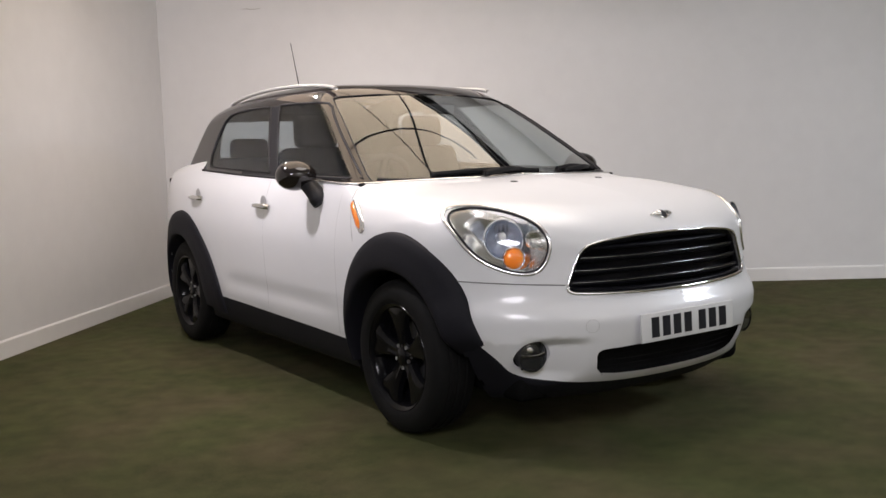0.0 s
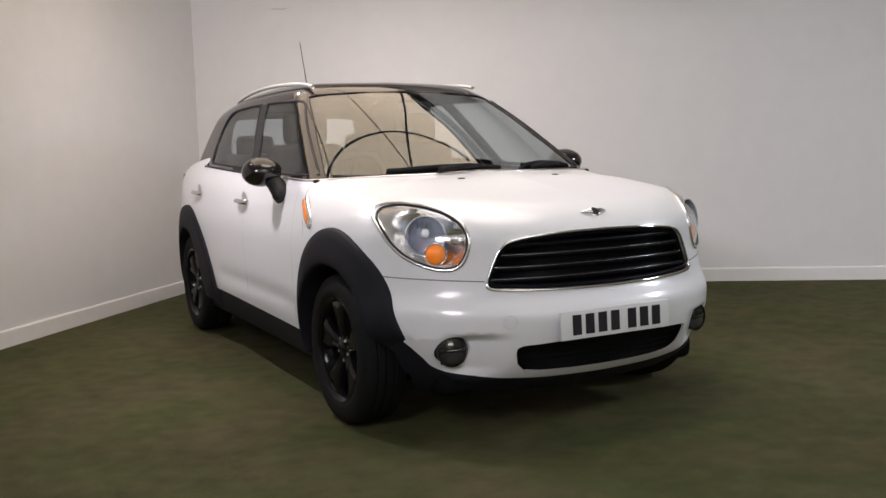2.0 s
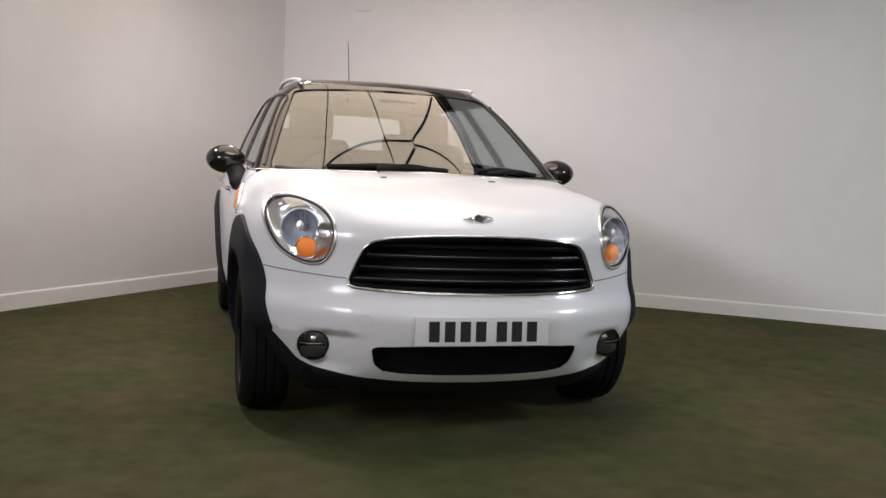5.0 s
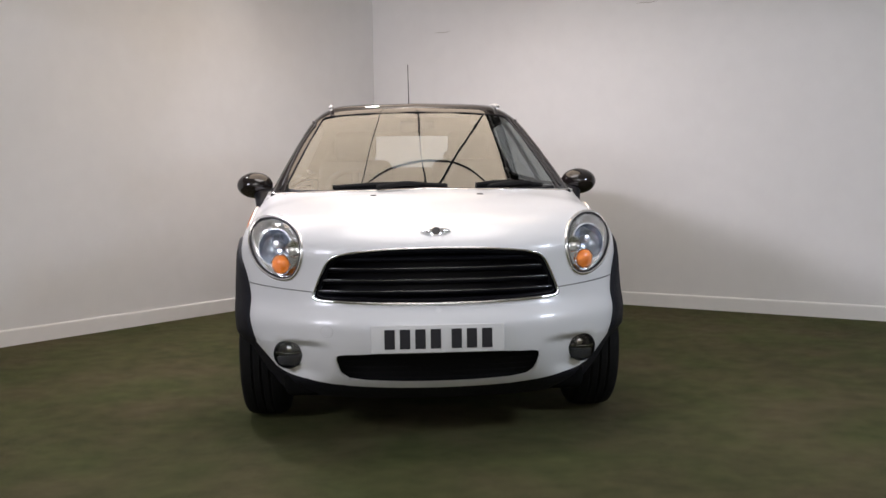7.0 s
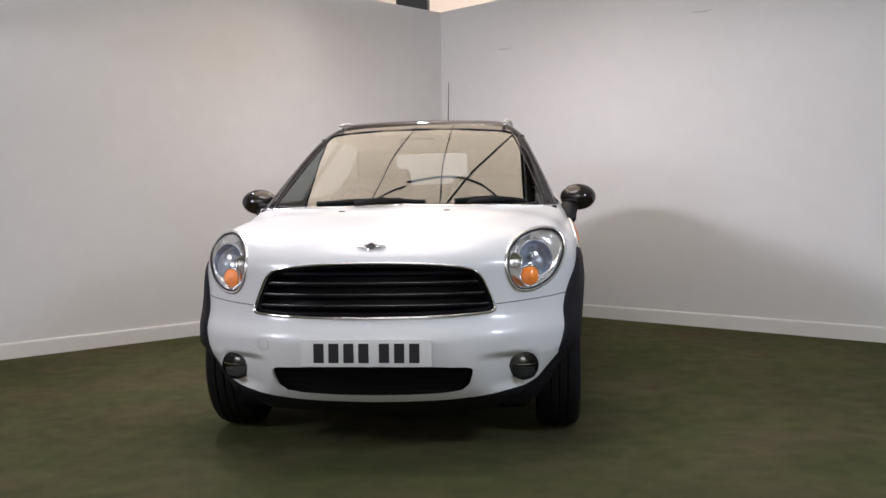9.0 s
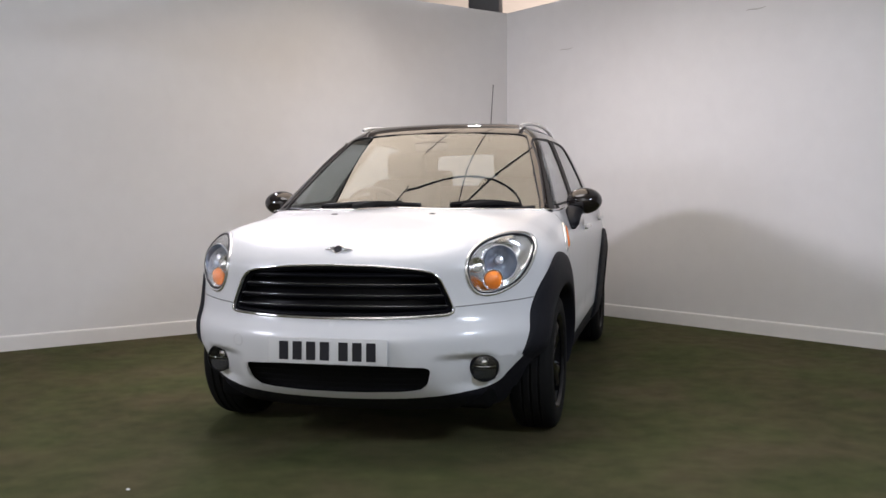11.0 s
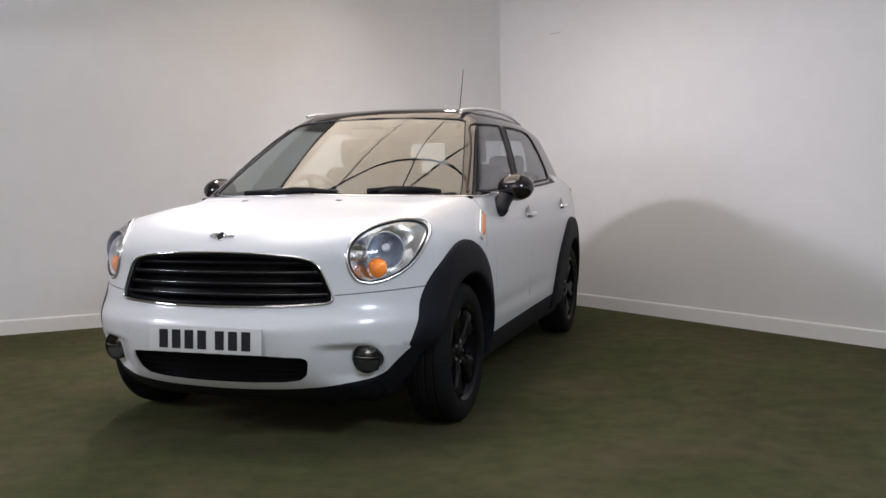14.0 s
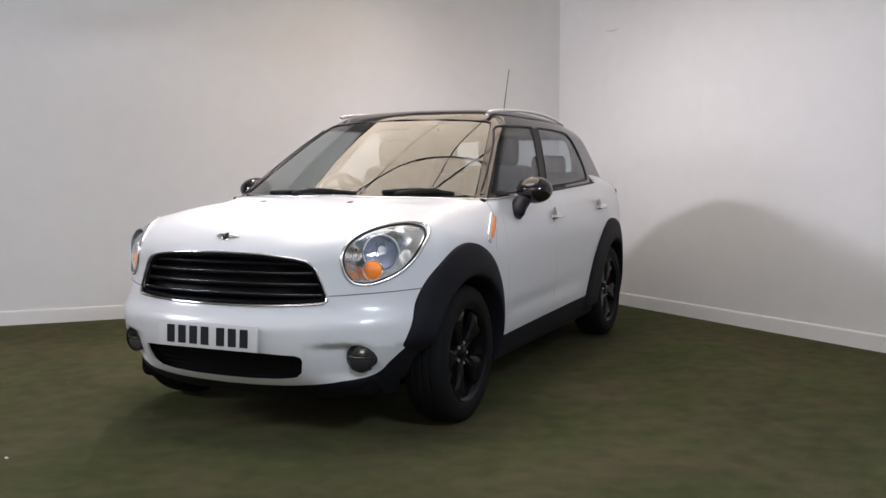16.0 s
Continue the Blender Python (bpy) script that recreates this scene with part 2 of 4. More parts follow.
def spline(xs, ys):
    """A natural cubic through the knots, straight beyond them."""
    x, y = np.array(xs, float), np.array(ys, float)
    n, h = len(x), np.diff(x)
    a, r = np.eye(n), np.zeros(n)
    for i in range(1, n - 1):
        a[i, i - 1 : i + 2] = h[i - 1], 2 * (h[i - 1] + h[i]), h[i]
        r[i] = 6 * ((y[i + 1] - y[i]) / h[i] - (y[i] - y[i - 1]) / h[i - 1])
    m = np.linalg.solve(a, r)

    def at(q):
        q = np.asarray(q, float)
        i = np.clip(np.searchsorted(x, q) - 1, 0, n - 2)
        c = np.clip(q, x[0], x[-1])
        u, w = x[i + 1] - c, c - x[i]
        val = m[i] * u**3 / (6 * h[i]) + m[i + 1] * w**3 / (6 * h[i]) + (y[i] / h[i] - m[i] * h[i] / 6) * u + (y[i + 1] / h[i] - m[i + 1] * h[i] / 6) * w
        s0 = (y[1] - y[0]) / h[0] - h[0] * m[1] / 6
        s1 = (y[-1] - y[-2]) / h[-1] + h[-1] * m[-2] / 6
        return val + np.where(q < x[0], (q - x[0]) * s0, 0) + np.where(q > x[-1], (q - x[-1]) * s1, 0)

    return at


def smax(a, b, k):
    h = np.maximum(k - np.abs(a - b), 0) / k
    return np.maximum(a, b) + h * h * k / 4


# ---- the booth and the hall round it ----
CORNER = Vector((-0.243, 4.851, 0.0))
LEFT_WAY = Vector((-1.0, -1.204, 0.0)).normalized()
RIGHT_WAY = Vector((1.0, -0.779, 0.0)).normalized()
WALL_TOP = 2.93


def booth_wall(name, way, length, out, label):
    """A wall panel from the corner along way, with thickness to the outside."""
    bm = bmesh.new()
    a, b = CORNER.copy(), CORNER + way * length
    if name == "wall_left":
        a = a - way * 0.09
    foot = [a, b, b + out * 0.09, a + out * 0.09]
    low = [bm.verts.new((p.x, p.y, -0.15)) for p in foot]
    high = [bm.verts.new((p.x, p.y, WALL_TOP)) for p in foot]
    bm.faces.new(low)
    bm.faces.new(high[::-1])
    for i in range(4):
        j = (i + 1) % 4
        bm.faces.new((low[i], high[i], high[j], low[j]))
    bmesh.ops.recalc_face_normals(bm, faces=bm.faces)
    ob = part(name, bm, M_WALL, smooth=False)
    return tagged(ob, label, "wall", kind="structure")


def skirting(name, way, length, inward):
    """Skirting board with a rounded top edge."""
    prof = [(0.0, -0.15), (0.016, -0.15), (0.016, 0.098), (0.0145, 0.104), (0.010, 0.109), (0.004, 0.112), (0.0, 0.112)]
    v, f = [], []
    for s in (0.017, length):
        for d, z in prof:
            p = CORNER + way * s + inward * (d + 0.001)
            v.append((p.x, p.y, z))
    n = len(prof)
    for i in range(n - 1):
        f.append((i, i + 1, n + i + 1, n + i))
    f += [tuple(range(n))[::-1], tuple(range(n, 2 * n))]
    ob = mesh_object(name, v, f, M_SKIRT, smooth=False)
    return tagged(ob, "white painted skirting board along the booth wall", "skirting", kind="structure")


LEFT_OUT = Vector((LEFT_WAY.y, -LEFT_WAY.x, 0))
if LEFT_OUT.y < 0:
    LEFT_OUT = -LEFT_OUT
RIGHT_OUT = Vector((RIGHT_WAY.y, -RIGHT_WAY.x, 0))
if RIGHT_OUT.y < 0:
    RIGHT_OUT = -RIGHT_OUT
booth_wall("wall_left", LEFT_WAY, 7.6, LEFT_OUT, "plain white painted booth wall panel")
booth_wall("wall_right", RIGHT_WAY, 8.0, RIGHT_OUT, "plain white painted booth wall with faint scuffs")
skirting("baseboard_left", LEFT_WAY, 7.6, -LEFT_OUT)
skirting("baseboard_right", RIGHT_WAY, 8.0, -RIGHT_OUT)


def floor_height(x, y):
    """The turf sags by 5 cm away from the walls."""
    q = np.stack([np.asarray(x, float) - CORNER.x, np.asarray(y, float) - CORNER.y], -1)
    d = np.minimum(-(q @ np.array([LEFT_OUT.x, LEFT_OUT.y])), -(q @ np.array([RIGHT_OUT.x, RIGHT_OUT.y])))
    s = np.clip(d / 2.8, 0, 1)
    return -0.05 * s * s * (3 - 2 * s)


gx, gy = np.linspace(-11, 11, 111), np.linspace(-11, 10, 106)
GX, GY = np.meshgrid(gx, gy)
GZ = floor_height(GX, GY)
fv = np.stack([GX, GY, GZ], -1).reshape(-1, 3)
nx = len(gx)
ff = [(r * nx + c, r * nx + c + 1, (r + 1) * nx + c + 1, (r + 1) * nx + c) for r in range(len(gy) - 1) for c in range(nx - 1)]
floor = mesh_object("floor", fv, ff, M_TURF)
tagged(floor, "dark olive green artificial turf covering the floor", "floor", kind="structure")

# the hall: unseen ceiling and mostly unseen tan walls, added to bounce light
bm = bmesh.new()
box(bm, (0, -0.5, 6.3), (22, 21, 0.2))
tagged(part("ceiling", bm, M_TAN, smooth=False), "pale grey-green hall ceiling high above the booth, added out of view", "ceiling", kind="structure")
for nm, c, s in (("wall_north", (0, 9.9, 3.0), (22, 0.2, 6.8)), ("wall_south", (0, -10.9, 3.0), (22, 0.2, 6.8)), ("wall_east", (10.9, -0.5, 3.0), (0.2, 20.6, 6.8)), ("wall_west", (-10.9, -0.5, 3.0), (0.2, 20.6, 6.8))):
    bm = bmesh.new()
    box(bm, c, s)
    tagged(part(nm, bm, M_HALL, smooth=False), "tan painted hall wall beyond the booth, mostly out of view", "wall", kind="structure")

# ---- the car: a compact five-door crossover, front towards -y ----
car = new("car")
car.matrix_world = pose(0, 0, -0.047, 0.86, 0, 0)
tagged(car, "white compact crossover with gloss black roof, black wheels and wheel-arch cladding", "car")

SIDE_X = spline((0.12, 0.25, 0.35, 0.5, 0.65, 0.8, 0.9, 1.0, 1.06, 1.2), (0.79, 0.84, 0.866, 0.882, 0.886, 0.882, 0.864, 0.834, 0.806, 0.735))
FRONT_Y = spline((0, 0.15, 0.27, 0.4, 0.5, 0.6, 0.7, 0.78, 0.83, 0.87, 0.9), (-0.812, -0.807, -0.794, -0.762, -0.722, -0.662, -0.578, -0.478, -0.385, -0.25, -0.02))
FRONT_LEAN = spline((0.12, 0.22, 0.28, 0.35, 0.42, 0.5, 0.545, 0.57, 0.6, 0.64, 0.70, 0.78, 0.846, 0.904, 0.95, 1.0, 1.1), (0.27, 0.165, 0.092, 0.04, 0.012, 0.0, 0.003, 0.015, 0.035, 0.051, 0.062, 0.07, 0.082, 0.128, 0.19, 0.31, 0.65))
TOP_Z = spline((-0.9, -0.75, -0.684, -0.6, -0.5, -0.4, -0.2, 0.0, 0.2, 0.32, 0.43, 0.55, 0.75, 1.2, 2.0, 2.45, 2.8, 3.4), (0.78, 0.875, 0.912, 0.947, 0.976, 0.998, 1.030, 1.053, 1.0615, 1.072, 1.098, 1.16, 1.20, 1.22, 1.23, 1.215, 1.185, 1.10))
CROWN = spline((0, 0.26, 0.5, 0.65, 0.75, 0.85, 1.0), (0, 0.009, 0.018, 0.028, 0.042, 0.075, 0.15))
SHOULDER = spline((0, 0.4, 0.55, 0.65, 0.75, 0.85, 1.0), (0, 0, 0.003, 0.010, 0.020, 0.028, 0.04))
REAR_Y = spline((0, 0.4, 0.7, 0.85, 0.95), (3.37, 3.34, 3.24, 3.05, 2.7))
GH_X = spline((0.9, 1.05, 1.2, 1.35, 1.47, 1.6), (0.86, 0.804, 0.742, 0.672, 0.606, 0.50))
GH_TOP = spline((0.7, 0.95, 1.15, 1.5, 2.0, 2.4, 2.7, 3.0), (1.47, 1.525, 1.556, 1.583, 1.588, 1.568, 1.53, 1.46))
GH_CROWN = spline((0, 0.3, 0.5, 0.6, 0.75), (0, 0.007, 0.022, 0.042, 0.09))
SCREEN_Y = spline((0.9, 1.085, 1.2, 1.35, 1.5, 1.6), (-0.06, 0.26, 0.465, 0.74, 1.04, 1.26))
SCREEN_BOW = spline((0, 0.2, 0.4, 0.55, 0.65, 0.74, 0.85), (0, 0.0165, 0.066, 0.125, 0.175, 0.228, 0.30))


SCOOP = spline((0.40, 0.44, 0.50, 0.545, 0.58, 0.624, 0.66, 0.69, 0.72), (0.0, 0.004, 0.028, 0.044, 0.046, 0.034, 0.014, 0.0, 0.0))


def step(v, a, b):
    s = np.clip((v - a) / (b - a), 0, 1)
    return s * s * (3 - 2 * s)


def slope_scale(fn, x):
    return 1 / np.sqrt(1 + ((fn(x + 0.002) - fn(x - 0.002)) / 0.004) ** 2)


def lower_body(p):
    """Signed distance, roughly, to the painted lower body."""
    x, y, z = np.abs(p[:, 0]), p[:, 1], p[:, 2]
    flare = 0.010 * np.exp(-(((y - 0.05) / 0.5) ** 2)) + 0.012 * np.exp(-(((y - 2.6) / 0.5) ** 2))
    side = x - SIDE_X(z) - flare + 0.05 * np.maximum(y - 2.3, 0) ** 2
    waist = 0.007 * np.exp(-(((z - 0.47) / 0.05) ** 2)) * step(y, 0.35, 0.7) * (1 - step(y, 1.7, 2.0))
    side = side + waist
    scoop = np.clip(SCOOP(x), 0, 1) * step(z, 0.265, 0.34) * (1 - step(z, 0.436, 0.476))
    tuck = 0.9 * np.clip(0.45 - z, 0, 0.3) * step(x, 0.58, 0.86)
    front = (FRONT_Y(x) + FRONT_LEAN(z) + scoop + tuck - y) * slope_scale(FRONT_Y, x)
    top = z - (TOP_Z(y) - CROWN(x) - SHOULDER(x) * (1 - step(y, 0.0, 0.35)))
    rear = (y - REAR_Y(x) + 0.05 * np.abs(z - 0.6)) * slope_scale(REAR_Y, x)
    f = smax(side, top, 0.13 - 0.07 * step(y, 0.15, 0.42))
    f = smax(f, front, 0.05)
    f = smax(f, rear, 0.08)
    return smax(f, 0.19 - z, 0.05)


def greenhouse(p):
    x, y, z = np.abs(p[:, 0]), p[:, 1], p[:, 2]
    side = (x - GH_X(z) + 0.03 * np.maximum(y - 1.9, 0) ** 2) * 0.9
    roof = z - (GH_TOP(y) - GH_CROWN(x))
    screen = (SCREEN_Y(z) + SCREEN_BOW(x) - y) * 0.45
    rear = (y - 3.08 + 0.40 * (z - 1.1) + 0.35 * x * x) * 0.9
    f = smax(side, roof, 0.09)
    f = smax(f, screen, 0.035)
    return smax(f, rear, 0.1)


def gradient(fn, p):
    e = 1e-4
    return np.stack([(fn(p + e * d) - fn(p - e * d)) / (2 * e) for d in np.eye(3)], 1)


def project(fn, p, rounds=4):
    p = np.array(p, float)
    for _ in range(rounds):
        g = gradient(fn, p)
        p = p - fn(p)[:, None] * g / ((g * g).sum(1)[:, None] + 1e-9)
    return p


def cast(fn, origin, way, far):
    """Where rays from inside leave the solid."""
    lo, hi = np.zeros(len(origin)), np.full(len(origin), far)
    for _ in range(40):
        mid = (lo + hi) / 2
        inside = fn(origin + mid[:, None] * way) < 0
        lo, hi = np.where(inside, mid, lo), np.where(inside, hi, mid)
    return origin + lo[:, None] * way


def unit_normals(fn, p):
    g = gradient(fn, p)
    return g / (np.linalg.norm(g, axis=1)[:, None] + 1e-9)


def front_at(x, z, fn=lower_body):
    """The y of the body's front face at x, z."""
    x, z = np.broadcast_arrays(np.asarray(x, float), np.asarray(z, float))
    o = np.stack([x.ravel(), np.full(x.size, 0.2 if fn is lower_body else 1.7), z.ravel()], 1)
    return cast(fn, o, np.tile((0.0, -1.0, 0.0), (x.size, 1)), 2.5)[:, 1].reshape(x.shape)


def side_at(y, z, fn=lower_body):
    """The x of the body's flank at y, z."""
    y, z = np.broadcast_arrays(np.asarray(y, float), np.asarray(z, float))
    o = np.stack([np.zeros(y.size), y.ravel(), z.ravel()], 1)
    return cast(fn, o, np.tile((1.0, 0.0, 0.0), (y.size, 1)), 1.5)[:, 0].reshape(y.shape)


def smooth_loop(points, per=8):
    """A closed Catmull-Rom loop through points."""
    p = np.array(points, float)
    out = []
    for i in range(len(p)):
        a, b, c, d = p[i - 1], p[i], p[(i + 1) % len(p)], p[(i + 2) % len(p)]
        for t in np.arange(per) / per:
            out.append(0.5 * (2 * b + (c - a) * t + (2 * a - 5 * b + 4 * c - d) * t * t + (3 * b - a - 3 * c + d) * t**3))
    return np.array(out)


def smooth_line(points, per=8):
    p = np.array(points, float)
    q = np.vstack([2 * p[0] - p[1], p, 2 * p[-1] - p[-2]])
    out = []
    for i in range(1, len(q) - 2):
        a, b, c, d = q[i - 1 : i + 3]
        for t in np.arange(per) / per:
            out.append(0.5 * (2 * b + (c - a) * t + (2 * a - 5 * b + 4 * c - d) * t * t + (3 * b - a - 3 * c + d) * t**3))
    return np.array(out + [p[-1]])


def inside(loop, q):
    x, y = q[:, 0], q[:, 1]
    a, b = loop, np.roll(loop, -1, 0)
    hit = np.zeros(len(q), bool)
    for (x0, y0), (x1, y1) in zip(a, b):
        if y0 != y1:
            hit ^= ((y0 > y) != (y1 > y)) & (x < (x1 - x0) * (y - y0) / (y1 - y0) + x0)
    return hit


def signed(q, loop):
    """Distance of plane points from a loop, negative inside."""
    best = np.full(len(q), 1e9)
    for p0, p1 in zip(loop, np.roll(loop, -1, 0)):
        d = p1 - p0
        t = np.clip(((q - p0) @ d) / (d @ d + 1e-12), 0, 1)
        best = np.minimum(best, np.linalg.norm(q - p0 - t[:, None] * d, axis=1))
    return np.where(inside(loop, q), -best, best)


def loop_field(v, mask, axes, loop, fold=False):
    """The signed distance field of a loop over the masked points; far off elsewhere."""
    s = np.full(len(v), 0.06)
    q = v[:, axes]
    if fold:
        q = np.abs(q)
    near = mask & np.all((q > loop.min(0) - 0.05) & (q < loop.max(0) + 0.05), 1)
    s[near] = np.minimum(signed(q[near], loop), 0.06)
    return s


def split(fn, v, polys, s):
    """Cuts the polygons (padded rows) along the zero line of s, so that each lies on one side of it."""
    s = np.where(np.abs(s) < 0.0012, 0.0, s)
    sp = s[polys]
    cut = (sp.min(1) < 0) & (sp.max(1) > 0) & (sp.max(1) - sp.min(1) < 0.3)
    extra, made, cache = [], [], {}
    base = len(v)

    def between(i, j):
        key = (min(i, j), max(i, j))
        if key not in cache:
            t = s[i] / (s[i] - s[j])
            cache[key] = base + len(made)
            made.append(v[i] + t * (v[j] - v[i]))
        return cache[key]

    for row in polys[cut]:
        ring = [int(row[0])] + [int(b) for a, b in zip(row, row[1:]) if a != b]
        for sign in (1, -1):
            out = []
            for i, j in zip(ring, ring[1:] + ring[:1]):
                if sign * s[i] >= 0:
                    out.append(i)
                if s[i] * s[j] < 0:
                    out.append(between(i, j))
            if len(out) > 2:
                extra.append(out)
    if made:
        v = np.vstack([v, project(fn, np.array(made), 2)])
    width = max([polys.shape[1]] + [len(e) for e in extra])
    rows = [np.pad(polys[~cut], ((0, 0), (0, width - polys.shape[1])), mode="edge")]
    if extra:
        rows.append(np.array([e + [e[-1]] * (width - len(e)) for e in extra]))
    return v, np.vstack(rows)


def capsule(fn, y0, y1, zc, around, nose, along, tail, half=False):
    """Verts and quads of a solid about a spine from y0 to y1."""
    if half:
        ang = np.linspace(-0.25, np.pi + 0.25, around)
    else:
        ang = np.linspace(0, 2 * np.pi, around, endpoint=False) - np.pi / 2
    rows = [(y0, math.pi / 2 * (1 - k / nose)) for k in range(nose)]
    rows += [(y0 + (y1 - y0) * k / along, 0.0) for k in range(along)]
    rows += [(y1, -math.pi / 2 * k / tail) for k in range(tail + 1)]
    o, w = [], []
    for y, th in rows:
        for a in ang:
            o.append((0, y, zc))
            w.append((math.cos(a) * math.cos(th), -math.sin(th), math.sin(a) * math.cos(th)))
    v = cast(fn, np.array(o, float), np.array(w, float), 2.5)
    n, faces = around, []
    for r in range(len(rows) - 1):
        for k in range(n - 1 if half else n):
            l = (k + 1) % n
            faces.append((r * n + k, r * n + l, (r + 1) * n + l, (r + 1) * n + k))
    return v, np.array(faces)


def piece(name, v, polys, keep, fn, mat, parent, label="", turn_in=0.0, thick=0.0):
    """The kept polygons as one panel with the solid's own normals; its edge is folded in, or it is given an inner face."""
    rows = polys[keep]
    if len(rows) == 0:
        return None
    used = np.unique(rows)
    back = np.full(len(v), -1)
    back[used] = np.arange(len(used))
    vv = v[used]
    nn = unit_normals(fn, vv)
    faces = []
    for row in back[rows]:
        ring = [int(row[0])] + [int(b) for a, b in zip(row, row[1:]) if a != b]
        if len(ring) > 2 and ring[0] == ring[-1]:
            ring.pop()
        if len(ring) > 2:
            faces.append(ring)
    sample = faces[:: max(1, len(faces) // 200)]
    way = sum(float(np.dot(np.cross(vv[f[1]] - vv[f[0]], vv[f[2]] - vv[f[0]]), nn[f[0]])) for f in sample)
    if way < 0:
        faces = [f[::-1] for f in faces]
    depth = turn_in or thick
    if depth:
        edges = {(i, j) for f in faces for i, j in zip(f, f[1:] + f[:1])}
        rim = [e for e in edges if (e[1], e[0]) not in edges]
        rim.sort()
        n = len(vv)
        if thick:
            vv = np.vstack([vv, vv - thick * nn])
            nn = np.vstack([nn, -nn])
            faces = faces + [[n + i for i in f[::-1]] for f in faces] + [[b, a, n + a, n + b] for a, b in rim]
        else:
            order = sorted({i for e in rim for i in e})
            extra = {i: n + k for k, i in enumerate(order)}
            vv = np.vstack([vv, vv[order] - depth * nn[order]])
            nn = np.vstack([nn, nn[order]])
            faces = faces + [[b, a, extra[a], extra[b]] for a, b in rim]
    return mesh_object(name, vv, faces, mat, parent, label, normals=nn)


# outlines on the front, x and z, of the right half of the picture; the other half mirrors them
HEADLAMP = smooth_loop([(0.546, 0.83), (0.560, 0.895), (0.610, 0.942), (0.690, 0.966), (0.765, 0.957), (0.805, 0.922), (0.812, 0.870), (0.790, 0.805), (0.742, 0.748), (0.665, 0.712), (0.598, 0.716), (0.560, 0.762)])
HEADLAMP = np.array((0.679, 0.839)) + (HEADLAMP - np.array((0.679, 0.839))) * np.array((0.895, 0.935))
GRILLE_HALF = [(0.0, 0.846), (0.2, 0.842), (0.36, 0.828), (0.425, 0.812), (0.455, 0.785), (0.485, 0.72), (0.507, 0.665), (0.508, 0.645), (0.49, 0.634), (0.40, 0.629), (0.2, 0.623), (0.0, 0.621)]
GRILLE = np.array(GRILLE_HALF + [(-x, z) for x, z in GRILLE_HALF[-2:0:-1]])
INTAKE_HALF = [(0.0, 0.428), (0.25, 0.426), (0.40, 0.418), (0.420, 0.408), (0.421, 0.39), (0.405, 0.335), (0.372, 0.306), (0.30, 0.295), (0.15, 0.288), (0.0, 0.286)]
INTAKE = np.array(INTAKE_HALF + [(-x, z) for x, z in INTAKE_HALF[-2:0:-1]])
FOG = np.array([(0.624 + 0.062 * math.cos(a), 0.398 + 0.062 * math.sin(a)) for a in np.linspace(0, 2 * np.pi, 40, endpoint=False)])
SCREEN_HALF = [(0.0, 1.502), (0.30, 1.496), (0.50, 1.484), (0.545, 1.472), (0.558, 1.448), (0.64, 1.270), (0.715, 1.088), (0.722, 1.050), (0.70, 1.034), (0.5, 1.036), (0.25, 1.044), (0.0, 1.050)]
SCREEN = np.array(SCREEN_HALF + [(-x, z) for x, z in SCREEN_HALF[-2:0:-1]])
TAIL = smooth_loop([(-0.40, 1.425), (0.0, 1.435), (0.40, 1.425), (0.455, 1.39), (0.475, 1.28), (0.47, 1.20), (0.42, 1.165), (0.0, 1.155), (-0.42, 1.165), (-0.47, 1.20), (-0.475, 1.28), (-0.455, 1.39)], 5)
# side openings, y and z
DOOR_GLASS = np.array([(0.46, 1.068), (0.70, 1.22), (0.90, 1.345), (1.03, 1.425), (1.075, 1.446), (1.12, 1.452), (1.40, 1.462), (1.625, 1.465), (1.60, 1.44), (1.45, 1.26), (1.30, 1.088), (1.28, 1.082), (0.9, 1.074)])
REAR_GLASS = np.array([(1.405, 1.092), (1.55, 1.25), (1.70, 1.42), (1.745, 1.465), (2.0, 1.464), (2.25, 1.455), (2.345, 1.440), (2.395, 1.40), (2.415, 1.32), (2.40, 1.20), (2.36, 1.135), (2.33, 1.124), (1.8, 1.105)])
EDGE_FRONT = spline((0, 0.3, 0.45, 0.6, 0.68, 0.72, 0.78), (0.262, 0.270, 0.281, 0.302, 0.335, 0.378, 0.44))
BELT = spline((0.2, 0.45, 1.3, 2.2, 2.7, 3.3), (1.045, 1.058, 1.078, 1.108, 1.128, 1.14))


def white_edge(p):
    x, y = np.abs(p[:, 0]), p[:, 1]
    return np.where(y < 0.1, EDGE_FRONT(x), 0.342 + 0.0135 * (y - 0.47))


def seam_height(x):
    """Height of the joint between bonnet and bumper."""
    return 0.667 + (np.abs(x) - 0.517) * 0.05


ARCH_FRONT = spline((-25, 0, 20, 52, 72, 95, 117, 139, 150, 159, 167, 172, 178, 186), (0.405, 0.40, 0.42, 0.478, 0.512, 0.533, 0.534, 0.519, 0.507, 0.504, 0.510, 0.515, 0.520, 0.525))
ARCH_REAR = spline((-25, 0, 35, 60, 85, 110, 135, 155, 172, 186), (0.40, 0.40, 0.455, 0.50, 0.522, 0.528, 0.54, 0.58, 0.625, 0.645))
HUB = {"front": (0.01, 0.327), "rear": (2.605, 0.327)}


def arch_polar(y, z, where):
    hy, hz = HUB[where]
    a = np.degrees(np.arctan2(z - hz, y - hy))
    a = np.where(a < -90, a + 360, a)
    return a, np.hypot(y - hy, z - hz)


V, F = capsule(lower_body, 0.15, 2.6, 0.60, 256, 96, 124, 24)
for loop, fold in ((HEADLAMP, True), (GRILLE, False), (INTAKE, False), (FOG, True)):
    V, F = split(lower_body, V, F, loop_field(V, V[:, 1] < -0.15, [0, 2], loop, fold))
